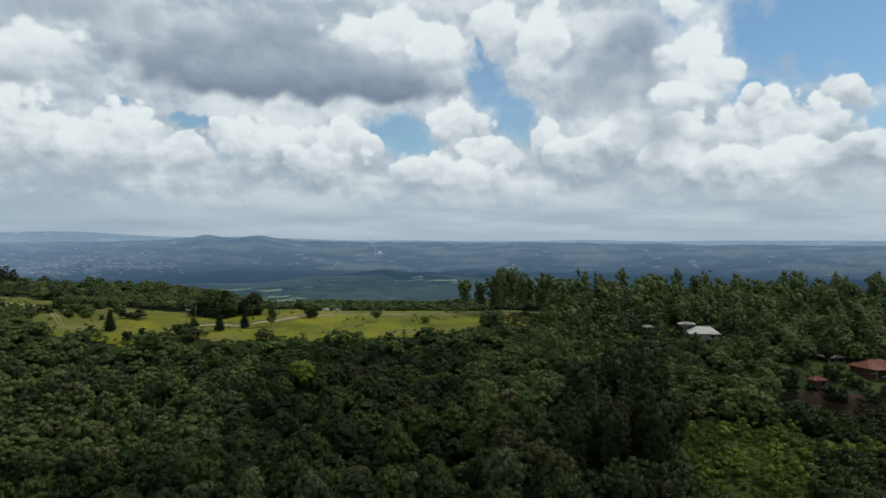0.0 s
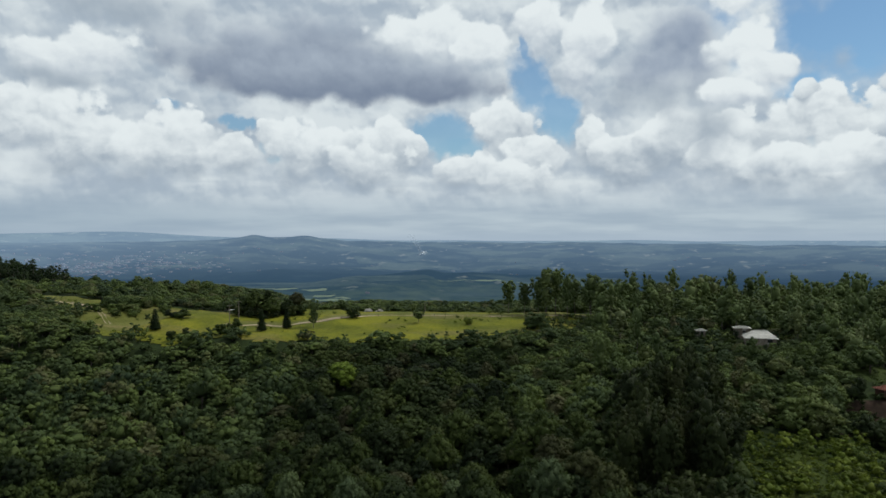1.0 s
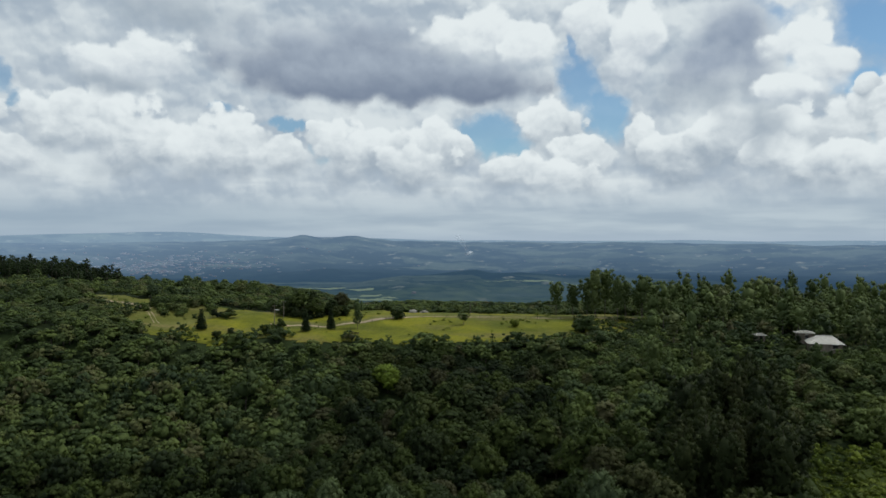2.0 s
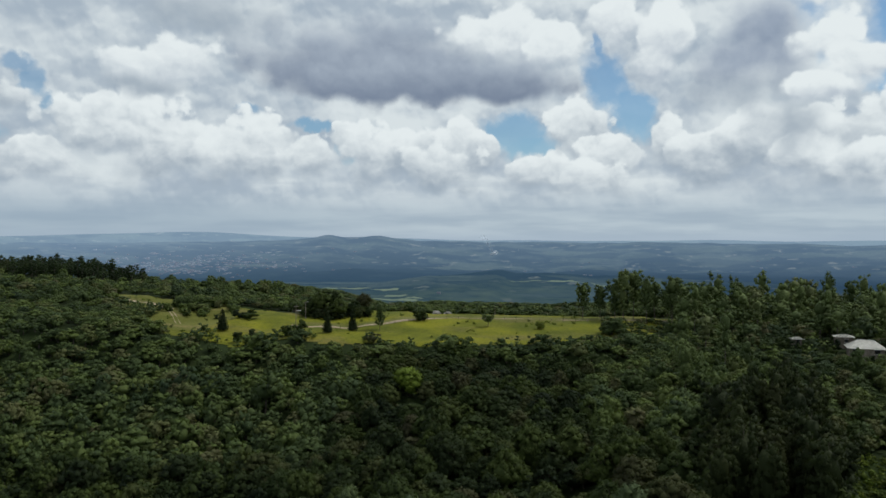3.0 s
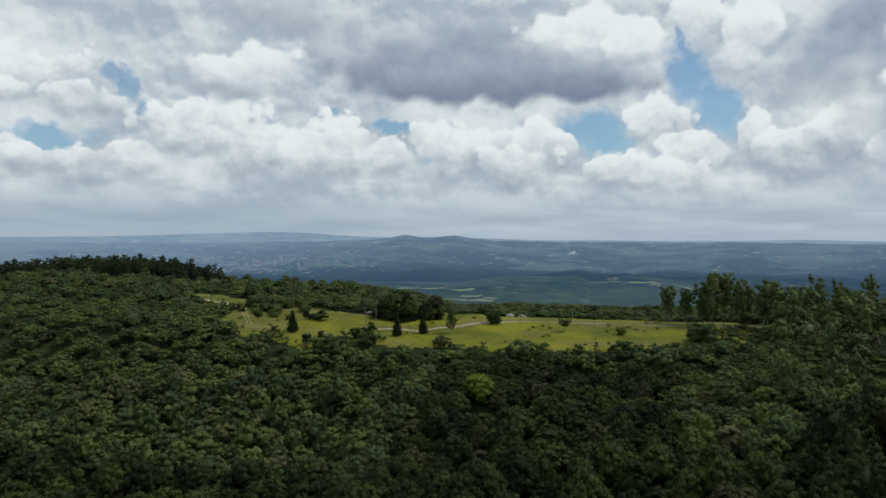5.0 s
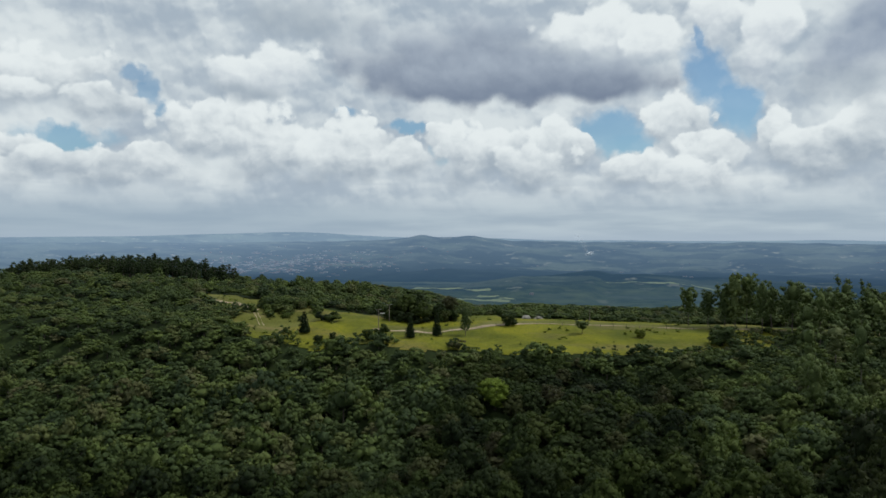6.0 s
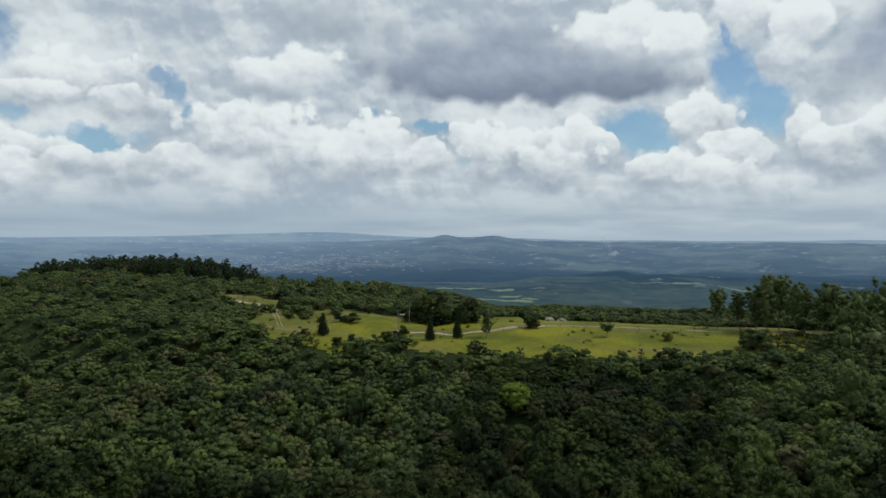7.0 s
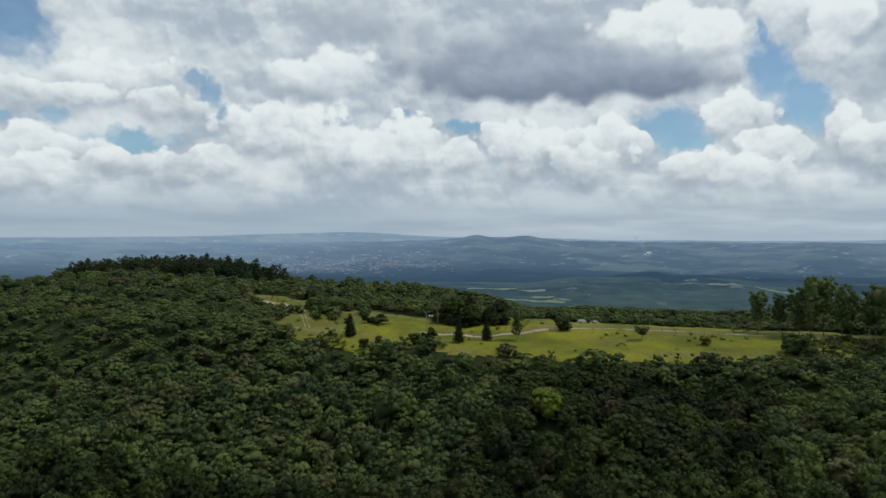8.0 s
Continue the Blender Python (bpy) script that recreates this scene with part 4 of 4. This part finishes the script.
def house(name, x, y, turn, w, d, high, rise_by, ridge, roof_mat, wall_mat, label, openings, porch=0.0):
    ob = tagged(new(name), label, "house")
    t = 0.2
    for sx0, sx1, sy0, sy1 in ((-w / 2, w / 2, -d / 2, -d / 2 + t), (-w / 2, w / 2, d / 2 - t, d / 2),
                               (-w / 2, -w / 2 + t, -d / 2 + t, d / 2 - t), (w / 2 - t, w / 2, -d / 2 + t, d / 2 - t)):
        slab("wall", (sx0, sx1, sy0, sy1, -1.5, high), wall_mat, ob)
    part("roof", bm_mesh("roof", hip_roof(w, d, high, rise_by, 0.6, ridge), roof_mat), ob)
    slab("ridge_cap", (-ridge, ridge, -0.15, 0.15, high + rise_by + 0.02, high + rise_by + 0.2), roof_mat, ob)
    for kind, px, pz, pw, ph in openings:
        pane = slab(kind, (px - pw / 2, px + pw / 2, -d / 2 - 0.05, -d / 2 + 0.08, pz, pz + ph), DARK, ob)
        slab("frame", (px - pw / 2 - 0.1, px + pw / 2 + 0.1, -d / 2 - 0.09, -d / 2 - 0.003, pz + ph, pz + ph + 0.12), WHITE_PAINT, pane)
        slab("sill", (px - pw / 2 - 0.1, px + pw / 2 + 0.1, -d / 2 - 0.14, -d / 2 - 0.003, pz - 0.1, pz), WHITE_PAINT, pane)
    if porch:
        for px in (-w / 2 + 0.3, 0.0, w / 2 - 0.3):
            slab("porch_post", (px - 0.12, px + 0.12, -d / 2 - porch, -d / 2 - porch + 0.24, -1.0, high), POST, ob)
        slab("porch_roof", (-w / 2 - 0.4, w / 2 + 0.4, -d / 2 - porch - 0.4, -d / 2 - 0.55, high - 0.1, high + 0.08), roof_mat, ob)
    ob.matrix_basis = pose(x, y, float(land(x, y)) + 0.3, 0, 0, turn)
    return ob


house("house", 125.5, 208, 14, 9.8, 7.4, 2.2, 1.9, 2.4, ROOF_RED, BRICK, "low dark red-brown house with a hipped clay tile roof",
      (("window", -4, 1.0, 1.6, 1.2), ("door", 0, 0.0, 1.1, 2.1), ("window", 3.8, 1.0, 1.6, 1.2)), 2.0)
house("house", 88, 241.5, -12, 9.0, 6.5, 2.6, 2.1, 2.2, ROOF_WHITE, PLASTER, "house with a broad white sheet roof among trees",
      (("window", -3, 1.2, 1.4, 1.2), ("window", 2.5, 1.2, 1.4, 1.2)))
house("outbuilding", 85.5, 251, -10, 4.6, 3.6, 3.0, 0.5, 1.2, ROOF_WHITE, PLASTER, "small outbuilding with a pale roof behind trees", (("window", 0.5, 1.4, 1.0, 1.0),))
house("outbuilding", 71.8, 250, 5, 2.4, 2.2, 2.3, 0.4, 0.8, ROOF_WHITE, PLASTER, "small pale hut half hidden by trees", (("door", 0.0, 0.2, 0.9, 2.0),))
house("outbuilding", 124, 226, 8, 9.0, 4.0, 1.9, 0.35, 3.0, ROOF_WHITE, BRICK, "long low dark shed with a pale sheet roof", (("door", 1.0, 0.0, 1.6, 1.7),))
house("shed", 101, 193, 16, 3.4, 2.8, 1.8, 0.7, 0.9, ROOF_RED, BRICK, "small shed with a faded clay tile roof", (("door", 0.8, 0.0, 1.2, 1.9),))

# an open shelter by the road
hut = tagged(new("shelter"), "small open wooden shelter with a pale roof by the road", "shelter")
for px in (-1.3, 1.3):
    for py in (-0.9, 0.9):
        slab("post", (px - 0.09, px + 0.09, py - 0.09, py + 0.09, -0.4, 2.3), POST, hut)
slab("roof", (-1.8, 1.8, -1.4, 1.4, 2.3, 2.45), ROOF_WHITE, hut, "pale sheet roof")
slab("bench", (-1.2, 1.2, 0.4, 0.8, 0.4, 0.48), POST, hut)
hut.matrix_basis = pose(-106, 298, float(land(-106, 298)) + 0.1, 0, 0, 10) @ Matrix.Scale(0.7, 4)


def pole(x, y, high, mat, label, arm=True):
    ob = tagged(new("utility_pole"), label, "pole", "poles by the road")
    v, f, nn = stem([(0, 0, -0.5), (0, 0, high * 0.5), (0, 0, high)], (0.16, 0.13, 0.10), 8)
    part("shaft", mesh_from("shaft", v, f, [mat], normals=nn), ob)
    if arm:
        slab("crossarm", (-0.9, 0.9, -0.06, 0.06, high - 0.5, high - 0.36), POST, ob)
        for px in (-0.8, 0.0, 0.8):
            slab("insulator", (px - 0.06, px + 0.06, -0.05, 0.05, high - 0.36, high - 0.16), WHITE_PAINT, ob)
    ob.matrix_basis = pose(x, y, float(land(x, y)), 0, 0, 20)


pole(-98, 273, 7.5, POST, "weathered wooden utility pole beside the road")
pole(-100, 289, 7.0, POST, "weathered wooden utility pole beside the road")
pole(-26, 307, 4.5, POST, "short dark wooden pole behind the road", False)
pole(35, 288, 1.8, POST, "short weathered post under the gum trees", False)

# a post and wire fence along the near side of the road
fence = tagged(new("fence"), "post and wire fence along the dirt road", "fence")
post_mesh = bm_mesh("post", box(bmesh.new(), -0.06, 0.06, -0.06, 0.06, -0.3, 1.2), POST)
spots = [(x, float(road_line(np.array(x))) - 2.9) for x in np.arange(-84, 14, 4.5)]
for x, y in spots:
    ob = part("post", post_mesh, fence)
    ob.matrix_basis = pose(x, y, float(land(x, y)), rng.uniform(-4, 4), rng.uniform(-4, 4), rng.uniform(0, 40))
for high in (0.5, 0.85, 1.2):
    pieces = []
    for (x0, y0), (x1, y1) in zip(spots, spots[1:]):
        bm_v = np.array([(x, y, float(land(x, y)) + high + dz) for x, y in ((x0, y0 - 0.1), (x1, y1 - 0.1)) for dz in (0, 0.02)]
                        + [(x, y, float(land(x, y)) + high + 0.01) for x, y in ((x0, y0 - 0.13), (x1, y1 - 0.13))])
        pieces.append((bm_v, np.array([(0, 2, 3), (0, 3, 1), (0, 4, 5), (0, 5, 2), (1, 3, 5), (1, 5, 4)])))
    part("wire", mesh_from("wire", *gather(pieces), [POST]), fence)


def boulder(x, y, w, d, h, seed, mat, label, name="boulder"):
    r = np.random.RandomState(seed)
    v, f = ico(4)
    v = v * (1 + 0.16 * waves(v[:, 0] + v[:, 2], v[:, 1] - v[:, 2], 1.6, seed)[:, None] + 0.05 * waves(v[:, 0] * 2, v[:, 2] * 2 + v[:, 1], 1.1, seed + 1)[:, None])
    ob = tagged(new(name, mesh_from(name, v * (w / 2, d / 2, h) - (0, 0, 0.1 * h), f, [mat])), label, "boulder", "boulders by the road")
    ob.matrix_basis = pose(x, y, float(land(x, y)), 0, 0, r.uniform(0, 90))


boulder(-50.5, 309, 4.2, 3.0, 1.7, 3, STONE, "large pale grey boulder behind the road")
boulder(-46.0, 310, 3.2, 2.4, 1.3, 5, STONE, "pale grey boulder behind the road")
for k, (x, y) in enumerate(((81.5, 159.5), (87, 160.5))):
    boulder(x, y, 1.0, 0.7, 0.55, 8 + k, STONE, "small pale stone on the grass slope")

# ---- far off: the town in the valley, farmhouses, a thread of smoke ----
r = np.random.RandomState(77)
pieces = []
cube_v, cube_f = np.array([(x, y, z) for x in (-0.5, 0.5) for y in (-0.5, 0.5) for z in (0, 1)], float), \
    np.array([(0, 1, 3), (0, 3, 2), (4, 6, 7), (4, 7, 5), (0, 4, 5), (0, 5, 1), (2, 3, 7), (2, 7, 6), (1, 5, 7), (1, 7, 3)])


def far_block(a, dist, w, d, h):
    x, y = dist * math.sin(radians(a)), dist * math.cos(radians(a))
    pieces.append((cube_v * (w, d, h) + (x, y, float(land(x, y)) - 1), cube_f))


for k in range(420):
    far_block(r.normal(-29, 4.2), r.normal(3320, 190), r.uniform(5, 17), r.uniform(6, 12), r.uniform(2.5, 5.5))
for k in range(60):
    far_block(r.uniform(-52, 30), r.uniform(2700, 3900), r.uniform(6, 16), r.uniform(6, 12), r.uniform(3, 5))
for a, dist, w in ((1.9, 2250, 14), (2.4, 2255, 10), (8.5, 2330, 16), (-9.5, 1690, 9)):
    far_block(a, dist, w, 8, 5)
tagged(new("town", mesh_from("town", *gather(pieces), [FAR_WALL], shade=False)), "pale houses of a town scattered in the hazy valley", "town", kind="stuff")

def smoke(name, low, high):
    m, t, b = material(name, 1.0, 0.0)
    b.inputs["Base Color"].default_value = (0.8, 0.83, 0.86, 1)
    t.links.new(rise(t, fuzz(t, where(t), 0.05, 4), 0.3, 0.75, low, high), b.inputs["Alpha"])
    return m


plume = tagged(new("smoke_plume"), "thin white plume of smoke rising in the valley", "smoke")
base_z = float(land(-326, 3560))
for name, mat, rows in (("puff", smoke("dense_smoke", 0.05, 0.32), [(-326 + 14 * f, 0, 6 + 8 * f, 11 + 4 * f, 9) for f in (-0.6, 0, 0.5, 1)]),
                        ("trail", smoke("thin_smoke", 0.01, 0.07), [(-330 - 46 * f ** 1.3, 0, 16 + 78 * f, 9 + 9 * f, 12) for f in np.linspace(0, 1, 9)])):
    part(name, mesh_from(name, *gather([(ICO1[0] * r.uniform(0.8, 1.1, (len(ICO1[0]), 1)) * (w, w, h) + (x, 3560 + y, base_z + z), ICO1[1])
                                        for x, y, z, w, h in rows]), [mat]), plume)

# woods under and behind the flight path
rows = []
for y in np.arange(-60, 84, 10.0):
    for x in np.arange(-100, 100, 10.0):
        px, py = x + rng.uniform(-3, 3), y + rng.uniform(-3, 3)
        if slope_area(px, py) < -2 and py < 82:
            rows.append((px, py, rng.uniform(6, 11), rng.uniform(11, 15)))
plant_many("forest", "tree", rows, "dense green broadleaf forest on the valley side", "forest", 9, 2)
